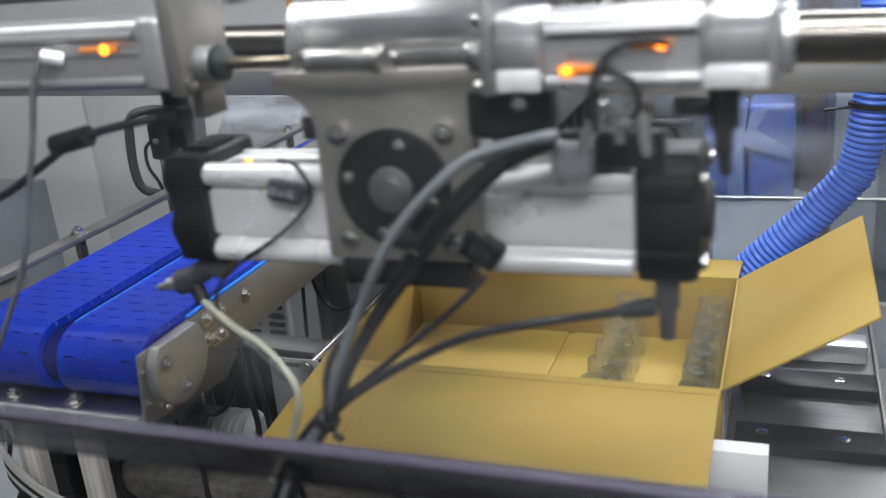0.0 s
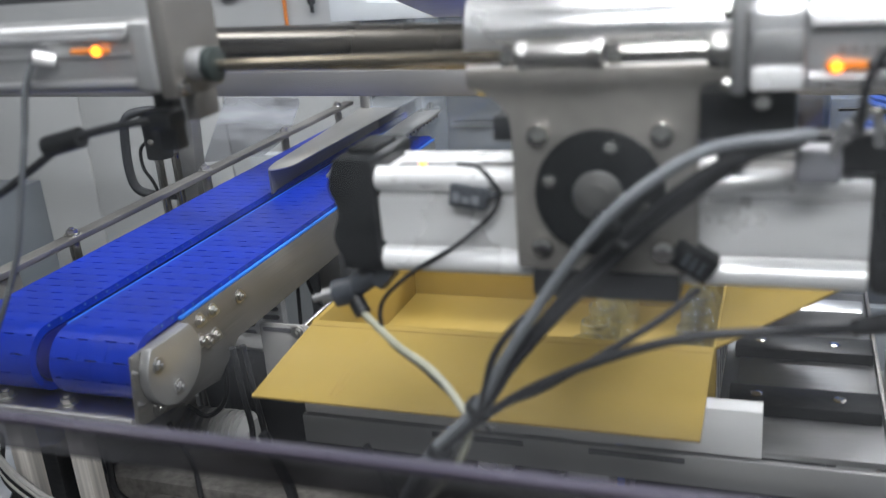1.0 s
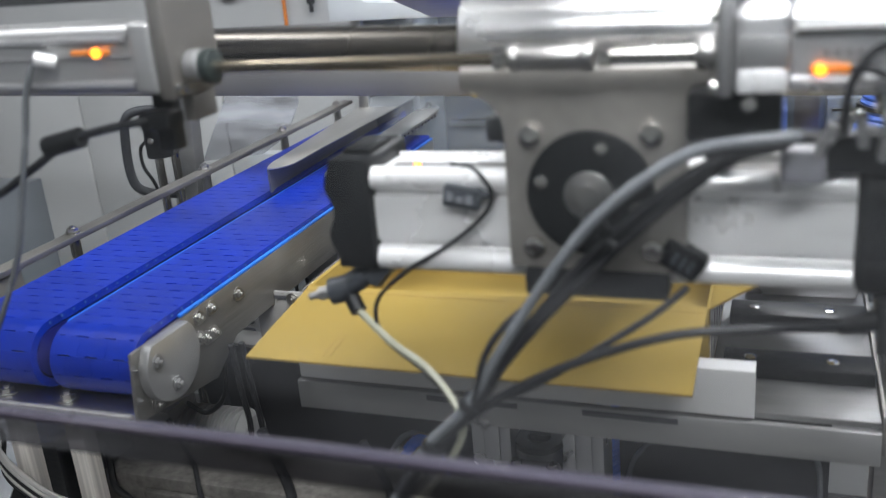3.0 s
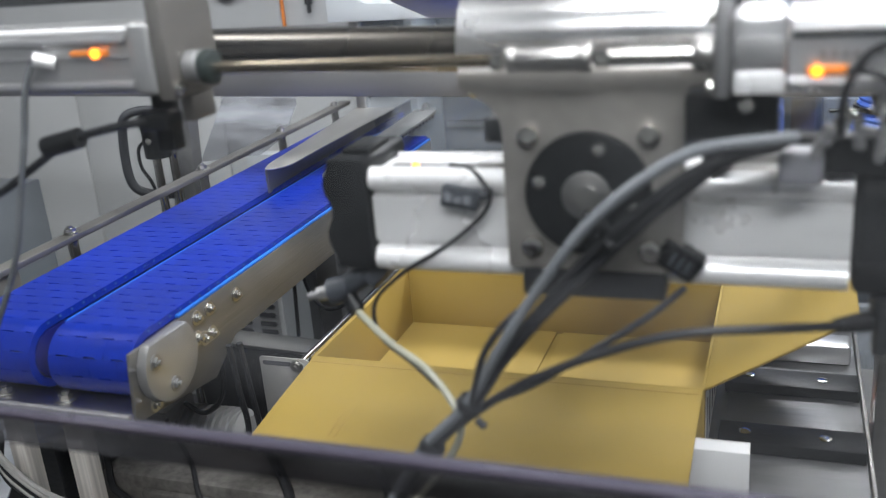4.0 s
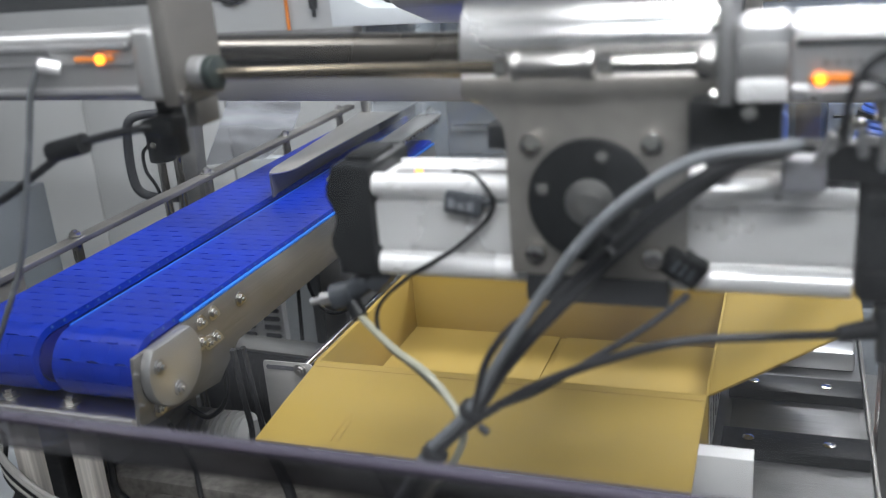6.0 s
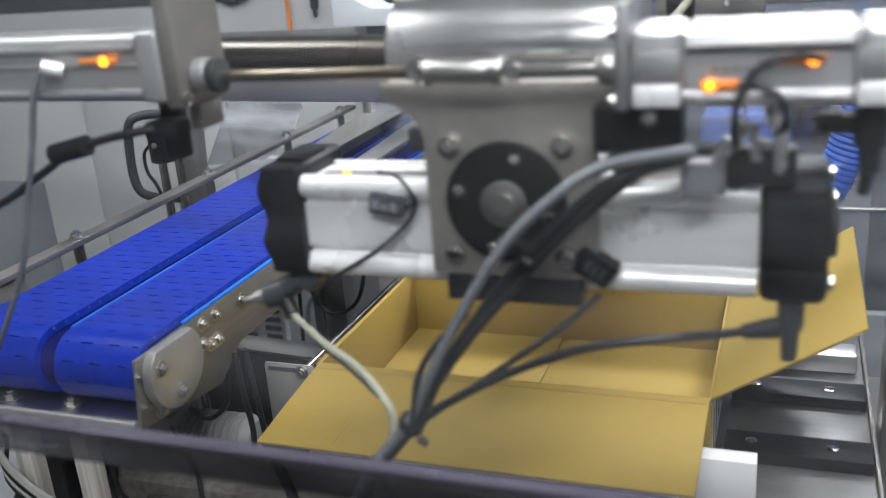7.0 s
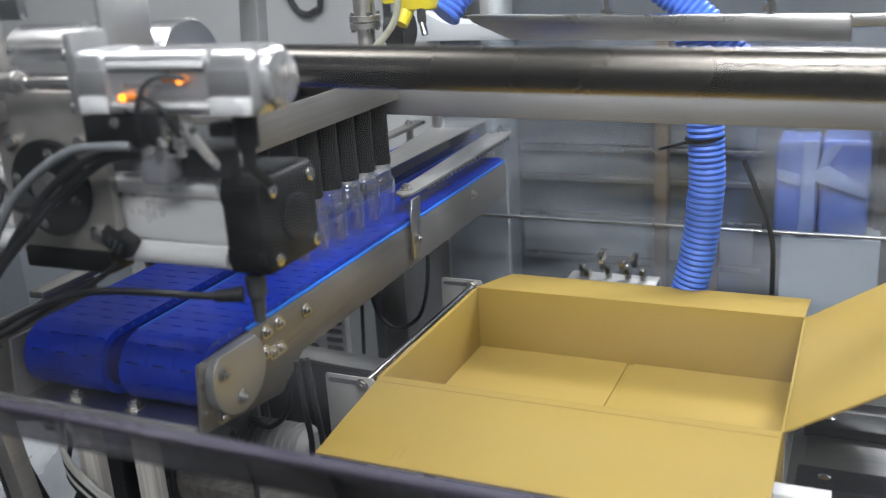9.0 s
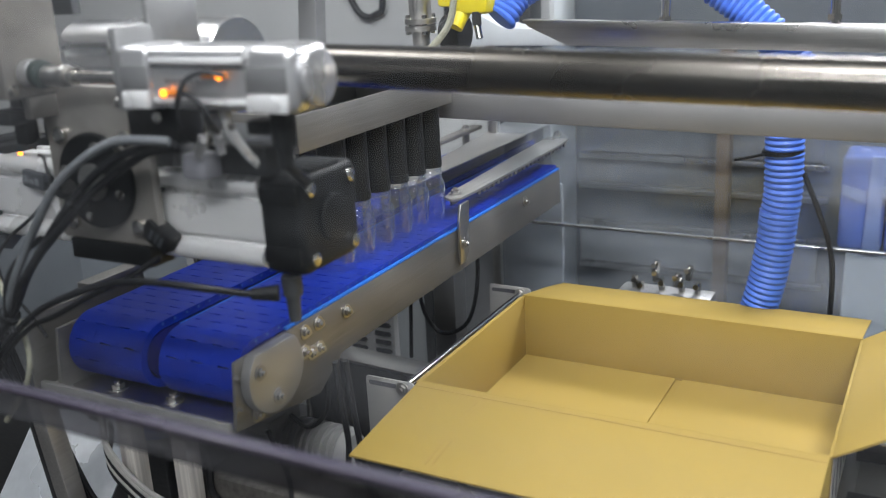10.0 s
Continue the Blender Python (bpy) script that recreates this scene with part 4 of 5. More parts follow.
part("left_flap", block(X0 - 0.006, Y0 + 0.004, Z0 + 0.01, X0 - 0.0015, Y1 - 0.004, Z1 - 0.004, 0.001), CARD, carton)
part("crease", block(X0 + 0.004, Y0 - 0.014, Z1 - 0.0032, X1 - 0.004, Y0 - 0.011, Z1 - 0.0008, 0.0003), CARD_EDGE, carton)
lab = part("shipping_label", block(X1 + 0.0005, Y0 + 0.02, Z0 + 0.012, X1 + 0.0012, Y1 - 0.06, Z1 - 0.012, 0.0), PAPER, carton, "white printed label")
for i in range(6):
    part("print_bar", block(X1 + 0.0014, Y0 + 0.03 + 0.05 * i, Z0 + 0.03, X1 + 0.0018, Y0 + 0.042 + 0.05 * i, Z0 + 0.10 - 0.008 * (i % 3), 0.0), INK_SLOT_SHADE, lab)

for x in (-0.186, -0.176):
    part("score_line", extrude([(Y0 - 0.012, Z1 - 0.0009), (Y0 - 0.19, Z1 - 0.0205), (Y0 - 0.19, Z1 - 0.0215), (Y0 - 0.012, Z1 - 0.002)], "x", x - 0.0006, x + 0.0006), CARD_EDGE, carton)

# ---------- glass jars ----------
JH = 0.110
outer = [(0.0, 0.0), (0.022, 0.0), (0.0265, 0.002), (0.0282, 0.006), (0.0285, 0.012), (0.0285, 0.074), (0.0275, 0.081), (0.0245, 0.087), (0.0225, 0.090), (0.0222, 0.0935), (0.0236, 0.0945), (0.0236, 0.0965), (0.0225, 0.0975), (0.0225, 0.1005), (0.0237, 0.1015), (0.0237, 0.1035), (0.0226, 0.1045), (0.0226, 0.108), (0.0218, JH)]
inner = [(0.0202, JH), (0.0196, 0.107), (0.0196, 0.102)]
jar_mesh = mesh_of("glass_jar", lathe(outer + inner, 28), GLASS, 0.9)
JY = [-0.186 + 0.0635 * k for k in range(6)]
JX = (0.126, 0.268)
JARS = []
for x in JX:
    for y in JY:
        j = tagged(new("glass_jar", jar_mesh), "empty clear glass jar with threaded neck", "jar", "glass jars in two rows")
        j.location = (x, y, Z0 + 0.0085)
        JARS.append(j)

# ---------- carriage with gripper ----------
CO = Vector((0.23, -0.55, 1.33))
car = thing("gripper_carriage", CO, "sliding pick-up carriage with pneumatic cylinders and vacuum gripper", "carriage")


def profile(cx, cz, s, groove=0.009):
    """A square cylinder tube outline: round corner ribs, two slots a side and a flat field between them."""
    out = []
    h, r = s / 2, s * 0.15
    for qx, qz, a0 in ((1, 1, 0), (-1, 1, 90), (-1, -1, 180), (1, -1, 270)):
        for a in range(a0, a0 + 91, 15):
            out.append((cx + qx * (h - r) + r * math.cos(radians(a)), cz + qz * (h - r) + r * math.sin(radians(a))))
        nx, nz = math.cos(radians(a0 + 90)), math.sin(radians(a0 + 90))
        tx, tz = -nz, nx
        for d, deep in ((-0.315, 0.001), (-0.305, groove), (-0.245, groove), (-0.235, 0.003), (0.235, 0.003), (0.245, groove), (0.305, groove), (0.315, 0.001)):
            out.append((cx + nx * (h - deep) + tx * d * s, cz + nz * (h - deep) + tz * d * s))
    return out


# lower cylinder
LY, LZ = -0.528, 1.288
low_cyl = part("lower_cylinder", extrude(profile(LY, LZ, 0.100), "x", 0.002, 0.462), ALU_WHITE, car, "pale aluminium cylinder tube")


def cast_cap(x0, x1, cy, cz, s):
    body = block(x0, cy - s / 2, cz - s / 2, x1, cy + s / 2, cz + s / 2, 0.010, 3)
    ribs = [block(x0 + 0.004, cy - s / 2 - 0.003, cz - s * k - 0.010, x1 - 0.004, cy - s / 2 + 0.004, cz - s * k + 0.010, 0.003) for k in (-0.3, 0.3)]
    tops = [block(x0 + 0.004, cy - 0.03, cz + s / 2 - 0.004, x1 - 0.004, cy + 0.03, cz + s / 2 + 0.004, 0.003)]
    return merge(body, *ribs, *tops)


cap_out = [(0.001, 1.236), (0.001, 1.348), (-0.004, 1.352)] + [(-0.046 + 0.0042 * math.cos(radians(k * 40)), 1.352 - 0.0062 * k) for k in range(20)] + [(-0.004, 1.233)]
part("end_cap", merge(extrude(cap_out, "y", LY - 0.056, LY + 0.056, 0.002), block(-0.036, LY - 0.03, 1.35, -0.004, LY + 0.03, 1.358, 0.003)), BLACK_CAST, car, "black cast end cap")
cap_r = part("end_cap", cast_cap(0.463, 0.522, LY, LZ, 0.115), BLACK_CAST, car, "black cast end cap")
for dy in (-0.04, 0.04):
    for dz in (-0.04, 0.04):
        part("screw", socket((0.522, LY + dy, LZ + dz), (1, 0, 0), 0.008, 0.005), CHROME, cap_r)
part("cap_boss", rod((0.522, LY, LZ), (0.530, LY, LZ), 0.028, 28, bevel=0.002), BLACK_CAST, cap_r)
part("connector", merge(rod((0.492, -0.575, 1.228), (0.492, -0.575, 1.205), 0.012, 16), rod((0.492, -0.575, 1.206), (0.492, -0.575, 1.172), 0.009, 16, 0.007)), STEEL_DARK, cap_r, "dark metal air connector")
part("cable_plug", rod((0.48, -0.585, 1.208), (0.452, -0.60, 1.208), 0.010, 14, 0.007), BLACK, cap_r)
part("sensor_led", rod((0.048, -0.560, 1.3405), (0.048, -0.560, 1.344), 0.0032, 12), LED, low_cyl, "lit amber lamp")
for rz in (1.3305, 1.2445):
    part("tie_bar", rod((0.003, -0.572, rz), (0.461, -0.572, rz), 0.0125, 24), ALU_WHITE, low_cyl, "rounded bright side bar")
part("sensor_rail", block(0.02, -0.575, 1.335, 0.14, -0.545, 1.3405, 0.001), STEEL_DULL, low_cyl)
def tilted(bm, x, z, angle):
    bmesh.ops.transform(bm, matrix=Matrix.Translation((x, 0, z)) @ Matrix.Rotation(radians(angle), 4, "Y"), verts=bm.verts)
    return bm


sb = part("sensor_block", tilted(merge(block(-0.0225, -0.592, -0.0115, 0.0165, -0.5785, 0.0115, 0.003), rod((0.016, -0.585, 0.004), (0.026, -0.585, 0.008), 0.0045, 12, 0.0035)), 0.106, 1.316, 9), SENSOR, low_cyl, "dark sensor block with worn print")
for k in range(3):
    part("mark", tilted(block(-0.018 + 0.010 * k, -0.5929, -0.005, -0.011 + 0.010 * k, -0.5921, 0.004 - 0.003 * (k % 2), 0), 0.106, 1.316, 9), PAPER_DULL, sb)
sb = part("sensor_block", tilted(merge(block(-0.021, -0.602, -0.0135, 0.021, -0.5785, 0.0135, 0.004), rod((-0.018, -0.59, -0.010), (-0.026, -0.592, -0.018), 0.0055, 12, 0.004)), 0.315, 1.263, 33), BLACK, low_cyl, "black sensor block")
for k in range(3):
    part("mark", tilted(block(-0.008 + 0.008 * k, -0.6029, -0.007, -0.004 + 0.008 * k, -0.6021, 0.006, 0), 0.315, 1.263, 33), SENSOR, sb)
part("end_screw", socket((0.452, -0.5785, 1.246), (0, -1, 0), 0.0042, 0.002), STEEL_DARK, low_cyl)

# front plate with flange
tee = [(0.152, 1.252), (0.155, 1.249), (0.316, 1.249), (0.319, 1.252), (0.319, 1.385), (0.322, 1.398), (0.330, 1.410), (0.345, 1.420), (0.352, 1.424), (0.352, 1.441), (0.112, 1.441), (0.112, 1.424), (0.125, 1.420), (0.140, 1.410), (0.149, 1.398), (0.152, 1.385)]
plate = part("front_plate", extrude(tee, "y", -0.5965, -0.5845, 0.001), ALU_PLATE, car, "milled metal front plate")
for x, z in ((0.178, 1.380), (0.289, 1.381), (0.178, 1.272), (0.289, 1.272)):
    part("bolt", socket((x, -0.5966, z), (0, -1, 0), 0.0105, 0.006), CHROME, plate)
disc = part("flange_disc", rod((0.233, -0.5966, 1.327), (0.233, -0.607, 1.327), 0.059, 48, bevel=0.002), BLACK_CAST, car, "black flange disc")
part("hub", merge(rod((0.233, -0.6071, 1.327), (0.233, -0.611, 1.327), 0.023, 32, bevel=0.001), rod((0.233, -0.611, 1.327), (0.233, -0.613, 1.327), 0.011, 24)), STEEL, disc)
for k in range(4):
    a = radians(74 + 90 * k)
    part("bolt", socket((0.233 + 0.0455 * math.cos(a), -0.6071, 1.327 + 0.0455 * math.sin(a)), (0, -1, 0), 0.0066, 0.004), CHROME, disc)
part("pad", block(0.166, -0.600, 1.222, 0.303, -0.56, 1.2485, 0.002), BLACK, car)
part("bearing_tube", lathe([(0.028, 0.0), (0.058, 0.0), (0.060, 0.002), (0.060, 0.263), (0.058, 0.265), (0.028, 0.265), (0.028, 0.0)], 48), ALU_TUBE, car, "white aluminium bearing tube").matrix_local = Matrix.Translation(-CO) @ Matrix.Translation((0.082, -0.45, 1.449)) @ Matrix.Rotation(radians(90), 4, "Y")
part("bearing_yoke", block(0.13, -0.583, 1.37, 0.33, -0.47, 1.394, 0.003), STEEL_DARK, car)
# upper drive: rod, coupling and cylinder
RY, RZ = -0.630, 1.457
part("push_rod", rod((-0.30, RY, RZ), (0.168, RY, RZ), 0.0062, 20), ROD_GOLD, car, "push rod tinted with a gold-brown reflection")
cp = part("coupling", merge(rod((0.176, RY, RZ), (0.240, RY, RZ), 0.0115, 24, bevel=0.002), rod((0.234, RY, RZ), (0.246, RY, RZ), 0.0132, 24, bevel=0.002), rod((0.172, RY, RZ), (0.180, RY, RZ), 0.0128, 24, bevel=0.002)), STEEL, car)
part("nut", rod((0.158, RY, RZ), (0.169, RY, RZ), 0.0100, 6), CHROME, cp)
part("nut", rod((0.250, RY, RZ), (0.261, RY, RZ), 0.0100, 6), CHROME, cp)
part("piston_rod", rod((0.261, RY, RZ), (0.345, RY, RZ), 0.0068, 20), CHROME, car, "bright piston rod")
BZ = 1.461
up = part("upper_cylinder", extrude(profile(RY, BZ, 0.064, 0.005), "x", 0.404, 0.528), ALU, car, "aluminium cylinder tube")
part("cylinder_head", block(0.361, RY - 0.033, BZ - 0.033, 0.4035, RY + 0.033, BZ + 0.033, 0.008, 3), ALU, car)
part("cylinder_head", block(0.5285, RY - 0.033, BZ - 0.033, 0.588, RY + 0.033, BZ + 0.033, 0.012, 3), ALU, car)
for x0, x1 in ((0.364, 0.401), (0.531, 0.580)):
    part("cushion_bar", block(x0, RY - 0.0365, BZ - 0.031, x1, RY - 0.0332, BZ - 0.014, 0.0012), ALU_WHITE, car)
    # Raised duller strip paints the dark band across the head.
    part("groove", block(x0, RY - 0.0342, BZ - 0.012, x1, RY - 0.0332, BZ + 0.013, 0.0004), STEEL_DULL, car)
part("end_disc", rod((0.5882, RY, BZ), (0.597, RY, BZ), 0.028, 32, bevel=0.002), ALU, car)
fp = part("flange_plate", merge(block(0.348, RY - 0.030, BZ - 0.036, 0.3605, RY + 0.060, BZ + 0.052, 0.004), block(0.352, RY + 0.02, BZ + 0.02, 0.3605, RY + 0.10, BZ + 0.085, 0.006)), STEEL_DULL, car)
part("neck", rod((0.330, RY, RZ), (0.3475, RY, RZ), 0.0145, 24, bevel=0.002), STEEL, car)
for dy, dz in ((-0.022, -0.028), (-0.022, 0.028), (0.03, 0.042)):
    part("screw", socket((0.3478, RY + dy, BZ + dz), (-1, 0, 0), 0.0065, 0.006), CHROME, fp)
part("slot_cover", block(0.406, RY - 0.0325, BZ + 0.011, 0.527, RY - 0.0305, BZ + 0.015, 0.0006), STEEL_DARK, up)
part("rib", block(0.406, RY - 0.0345, BZ + 0.0155, 0.527, RY - 0.031, BZ + 0.021, 0.001), ALU_WHITE, up)
part("rib", block(0.406, RY - 0.0345, BZ - 0.025, 0.527, RY - 0.031, BZ - 0.020, 0.001), ALU_WHITE, up)
part("sensor", block(0.416, RY - 0.0355, BZ - 0.0175, 0.446, RY - 0.031, BZ - 0.0105, 0.002), ORANGE_BODY, up, "orange cylinder sensor")
part("sensor", block(0.475, RY - 0.0355, BZ + 0.001, 0.508, RY - 0.031, BZ + 0.008, 0.002), ORANGE_BODY, up, "orange cylinder sensor")
part("sensor_led", rod((0.424, RY - 0.0356, BZ - 0.014), (0.424, RY - 0.0372, BZ - 0.014), 0.0042, 14), LED, up, "lit amber lamp")
part("sensor_led", rod((0.500, RY - 0.0356, BZ + 0.0045), (0.500, RY - 0.0372, BZ + 0.0045), 0.0042, 14), LED, up, "lit amber lamp")
for i in range(6):
    part("mark", block(0.425 + 0.008 * i, RY - 0.0328, BZ - 0.004, 0.4305 + 0.008 * i, RY - 0.0322, BZ, 0), STEEL_DULL, up)
# fittings between the cylinders
part("valve_block", block(0.322, -0.625, 1.383, 0.398, -0.585, 1.424, 0.004), BLACK, car, "black valve block")
part("valve_screw", socket((0.372, -0.6255, 1.413), (0, -1, 0), 0.007, 0.004), CHROME, car)
part("valve_block", block(0.505, -0.64, 1.402, 0.535, -0.615, 1.417, 0.003), BLACK, car, "black elbow block")
part("valve_stem", merge(rod((0.545, -0.63, 1.4275), (0.545, -0.63, 1.392), 0.013, 16), rod((0.545, -0.63, 1.392), (0.545, -0.63, 1.37), 0.008, 14), rod((0.545, -0.63, 1.372), (0.545, -0.60, 1.346), 0.006, 12)), BLACK, car)
for i, (x, z) in enumerate(((0.432, 1.385), (0.445, 1.402), (0.458, 1.392), (0.472, 1.412))):
    part("air_fitting", merge(rod((x - 0.006 + 0.004 * i, -0.63, z - 0.014), (x + 0.005 - 0.003 * i, -0.632, z + 0.012), 0.0048, 6), rod((x, -0.63, z + 0.002), (x + 0.014, -0.64, z + 0.009 - 0.004 * i), 0.004, 12), rod((x, -0.63, z - 0.004), (x, -0.63, z - 0.001), 0.0075, 6)), CHROME if i % 2 else STEEL_DULL, car, "bright air fitting")
part("air_fitting", pipe([(0.472, -0.63, 1.424), (0.476, -0.635, 1.418), (0.479, -0.632, 1.402), (0.478, -0.61, 1.375), (0.477, -0.58, 1.348)], 0.0055, 10), ALU_WHITE, car, "pale bent air tube")
part("fitting_base", block(0.398, -0.63, 1.345, 0.434, -0.60, 1.375, 0.005), CLEAR_GREY, car, "smoky plastic fitting base")
# Added dark backing so nothing blue behind shows through the fittings.
part("manifold", block(0.40, -0.598, 1.346, 0.492, -0.572, 1.380, 0.004), BLACK, car, "added black backing block behind the air fittings")
part("top_rail", block(0.335, -0.56, 1.339, 0.458, -0.50, 1.352, 0.002), STEEL, car)
part("rear_hanger", block(0.335, -0.60, 1.352, 0.36, -0.545, 1.426, 0.002), STEEL_DARK, car)
part("curl_tube", pipe([(0.506, -0.664, 1.465), (0.488, -0.672, 1.470), (0.462, -0.672, 1.462), (0.447, -0.672, 1.440), (0.443, -0.668, 1.415), (0.444, -0.65, 1.395)], 0.0030, 8), RUBBER, car)
part("curl_tube", pipe([(0.446, -0.664, 1.447), (0.462, -0.672, 1.446), (0.478, -0.672, 1.437), (0.482, -0.668, 1.42), (0.476, -0.65, 1.405)], 0.0030, 8), RUBBER, car)
# elbow below the left cap
el = part("elbow_fitting", merge(rod((-0.004, -0.555, 1.232), (-0.020, -0.562, 1.214), 0.017, 6), rod((-0.012, -0.56, 1.226), (-0.045, -0.568, 1.205), 0.013, 14), rod((-0.040, -0.568, 1.205), (-0.062, -0.572, 1.200), 0.015, 14)), SENSOR, car, "dark elbow fitting")
part("clear_nut", merge(rod((-0.062, -0.572, 1.200), (-0.076, -0.574, 1.197), 0.008, 6), rod((-0.076, -0.574, 1.197), (-0.088, -0.576, 1.194), 0.0045, 12)), STEEL_DULL, el)
part("elbow_leg", rod((-0.045, -0.568, 1.203), (-0.028, -0.580, 1.182), 0.009, 12), BLACK, el)
part("sensor_wire", pipe([(0.085, -0.560, 1.3425), (0.112, -0.575, 1.342), (0.130, -0.588, 1.330), (0.134, -0.588, 1.318), (0.124, -0.588, 1.298), (0.086, -0.588, 1.266), (0.032, -0.588, 1.232), (-0.002, -0.588, 1.197), (0.0, -0.585, 1.156), (0.036, -0.585, 1.125), (0.073, -0.59, 1.094)], 0.0024, 8), RUBBER, car, "thin black sensor wire")
# gripper
GX0, GX1 = 0.098, 0.312
gr = part("gripper_beam", merge(block(GX0, -0.30, 1.302, GX0 + 0.004, 0.18, 1.357, 0.0008), block(GX1 - 0.004, -0.30, 1.302, GX1, 0.18, 1.357, 0.0008), block(GX0 + 0.004, -0.30, 1.302, GX1 - 0.004, 0.18, 1.306, 0.0008),
                                block(GX0 + 0.004, -0.30, 1.306, GX1 - 0.004, -0.296, 1.357, 0.0008), block(GX0 + 0.004, 0.176, 1.306, GX1 - 0.004, 0.18, 1.357, 0.0008)), STEEL_Y, car, "stainless gripper box")
part("beam_arm", block(0.16, -0.584, 1.310, 0.31, -0.301, 1.345, 0.003), STEEL_DARK, car)
for x in JX:
    for y in JY:
        part("suction_sleeve", merge(rod((x, y + 0.0266, 1.182), (x, y + 0.0266, 1.3015), 0.0235, 20), rod((x, y + 0.0266, 1.1825), (x, y + 0.0266, 1.1965), 0.0245, 20)), BLACK, gr, "black suction sleeve")
part("chamber", block(0.11, 0.02, 1.358, 0.30, 0.27, 1.395, 0.003), STEEL_Y, car)
fl = part("pipe_flange", merge(rod((0.243, 0.20, 1.395), (0.243, 0.20, 1.44), 0.017, 20), rod((0.243, 0.20, 1.432), (0.243, 0.20, 1.442), 0.030, 24), rod((0.243, 0.20, 1.445), (0.243, 0.20, 1.455), 0.030, 24), rod((0.243, 0.20, 1.455), (0.243, 0.20, 1.62), 0.021, 24)), STEEL, car, "flanged steel vacuum pipe")
for k in range(4):
    a = radians(45 + 90 * k)
    part("bolt", rod((0.243 + 0.024 * math.cos(a), 0.20 + 0.024 * math.sin(a), 1.426), (0.243 + 0.024 * math.cos(a), 0.20 + 0.024 * math.sin(a), 1.462), 0.005, 6), CHROME, fl)
vv = part("valve_body", merge(block(0.325, 0.17, 1.462, 0.395, 0.24, 1.53, 0.010), rod((0.34, 0.19, 1.47), (0.33, 0.17, 1.44), 0.015, 16), block(0.29, 0.18, 1.475, 0.326, 0.22, 1.51, 0.006)), YELLOW, car, "yellow valve body")
part("fitting", merge(rod((0.372, 0.175, 1.465), (0.375, 0.17, 1.442), 0.009, 6), rod((0.375, 0.17, 1.443), (0.382, 0.165, 1.42), 0.006, 12)), CHROME, vv)
part("valve_disc", rod((0.285, 0.22, 1.425), (0.325, 0.22, 1.425), 0.033, 24), BLACK, car)
part("milky_tube", pipe([(0.345, 0.15, 1.55), (0.343, 0.145, 1.49), (0.335, 0.14, 1.45), (0.315, 0.13, 1.42), (0.290, 0.12, 1.396)], 0.0065, 10), HOSE_CLEAR, car, "milky air tube")
part("upper_hose", ribbed([(0.395, 0.22, 1.45), (0.43, 0.26, 1.50), (0.53, 0.36, 1.55), (0.64, 0.425, 1.54), (0.74, 0.43, 1.48), (0.84, 0.43, 1.40), (0.90, 0.43, 1.33)], 0.032, 0.0115, 0.0040), BLUE_HOSE, car, "ribbed blue vacuum hose")

# ---------- left drive unit ----------
AO = Vector((-0.13, -0.63, 1.45))
AZ = 1.472
drv = thing("drive_cylinder", AO, "grey aluminium drive cylinder with mounting bracket", "cylinder")
tube = part("tube", extrude(profile(RY, AZ, 0.066, 0.005), "x", -0.57, -0.2005), ALU_GREY, drv)
part("cylinder_head", block(-0.200, RY - 0.035, AZ - 0.035, -0.1725, RY + 0.035, AZ + 0.035, 0.006, 3), ALU_GREY, drv)
for z in (AZ - 0.024, AZ + 0.020):
    part("rib", block(-0.55, RY - 0.0355, z - 0.003, -0.202, RY - 0.032, z + 0.003, 0.001), ALU, tube)
part("slot_cover", block(-0.55, RY - 0.0345, AZ + 0.002, -0.202, RY - 0.0315, AZ + 0.005, 0.0006), STEEL_DULL, tube)
br = part("bracket", merge(block(-0.172, RY - 0.036, 1.432, -0.154, RY + 0.050, 1.56, 0.003), block(-0.170, RY - 0.005, 1.405, -0.156, RY + 0.035, 1.4315, 0.002)), PLATE_DARK, drv, "dark milled mounting bracket")
part("screw", socket((-0.1538, RY - 0.028, 1.443), (1, 0, 0), 0.007, 0.005), CHROME, br)
part("gland", rod((-0.1538, RY - 0.004, RZ + 0.003), (-0.137, RY - 0.004, RZ + 0.003), 0.0165, 28, bevel=0.002), STEEL_DULL, drv)
part("gland_ring", rod((-0.1369, RY - 0.003, RZ + 0.002), (-0.126, RY - 0.003, RZ + 0.002), 0.0172, 28, bevel=0.002), RING, drv, "dark green seal ring")
part("hanger", block(-0.224, -0.612, 1.368, -0.202, -0.592, 1.4365, 0.003), BLACK, drv)
part("plug", block(-0.222, -0.645, 1.397, -0.184, -0.6125, 1.415, 0.005), BLACK, drv)
part("sensor", block(-0.268, RY - 0.0365, AZ + 0.005, -0.222, RY - 0.033, AZ + 0.011, 0.002), ORANGE_BODY, tube, "orange cylinder sensor")
part("sensor_led", rod((-0.236, RY - 0.0366, AZ + 0.008), (-0.236, RY - 0.0385, AZ + 0.008), 0.0052, 14), LED, tube, "lit amber lamp")
part("fitting", rod((-0.290, RY - 0.033, AZ), (-0.306, RY - 0.044, AZ + 0.006), 0.007, 12), ALU_WHITE, tube)
part("cable", pipe([(-0.200, -0.635, 1.407), (-0.226, -0.65, 1.406), (-0.289, -0.662, 1.393), (-0.350, -0.662, 1.362), (-0.405, -0.662, 1.332), (-0.50, -0.662, 1.295)], 0.0045, 8), RUBBER, drv, "black cable")
part("cable_joint", rod((-0.280, -0.662, 1.395), (-0.325, -0.662, 1.385), 0.011, 12), BLACK, drv)
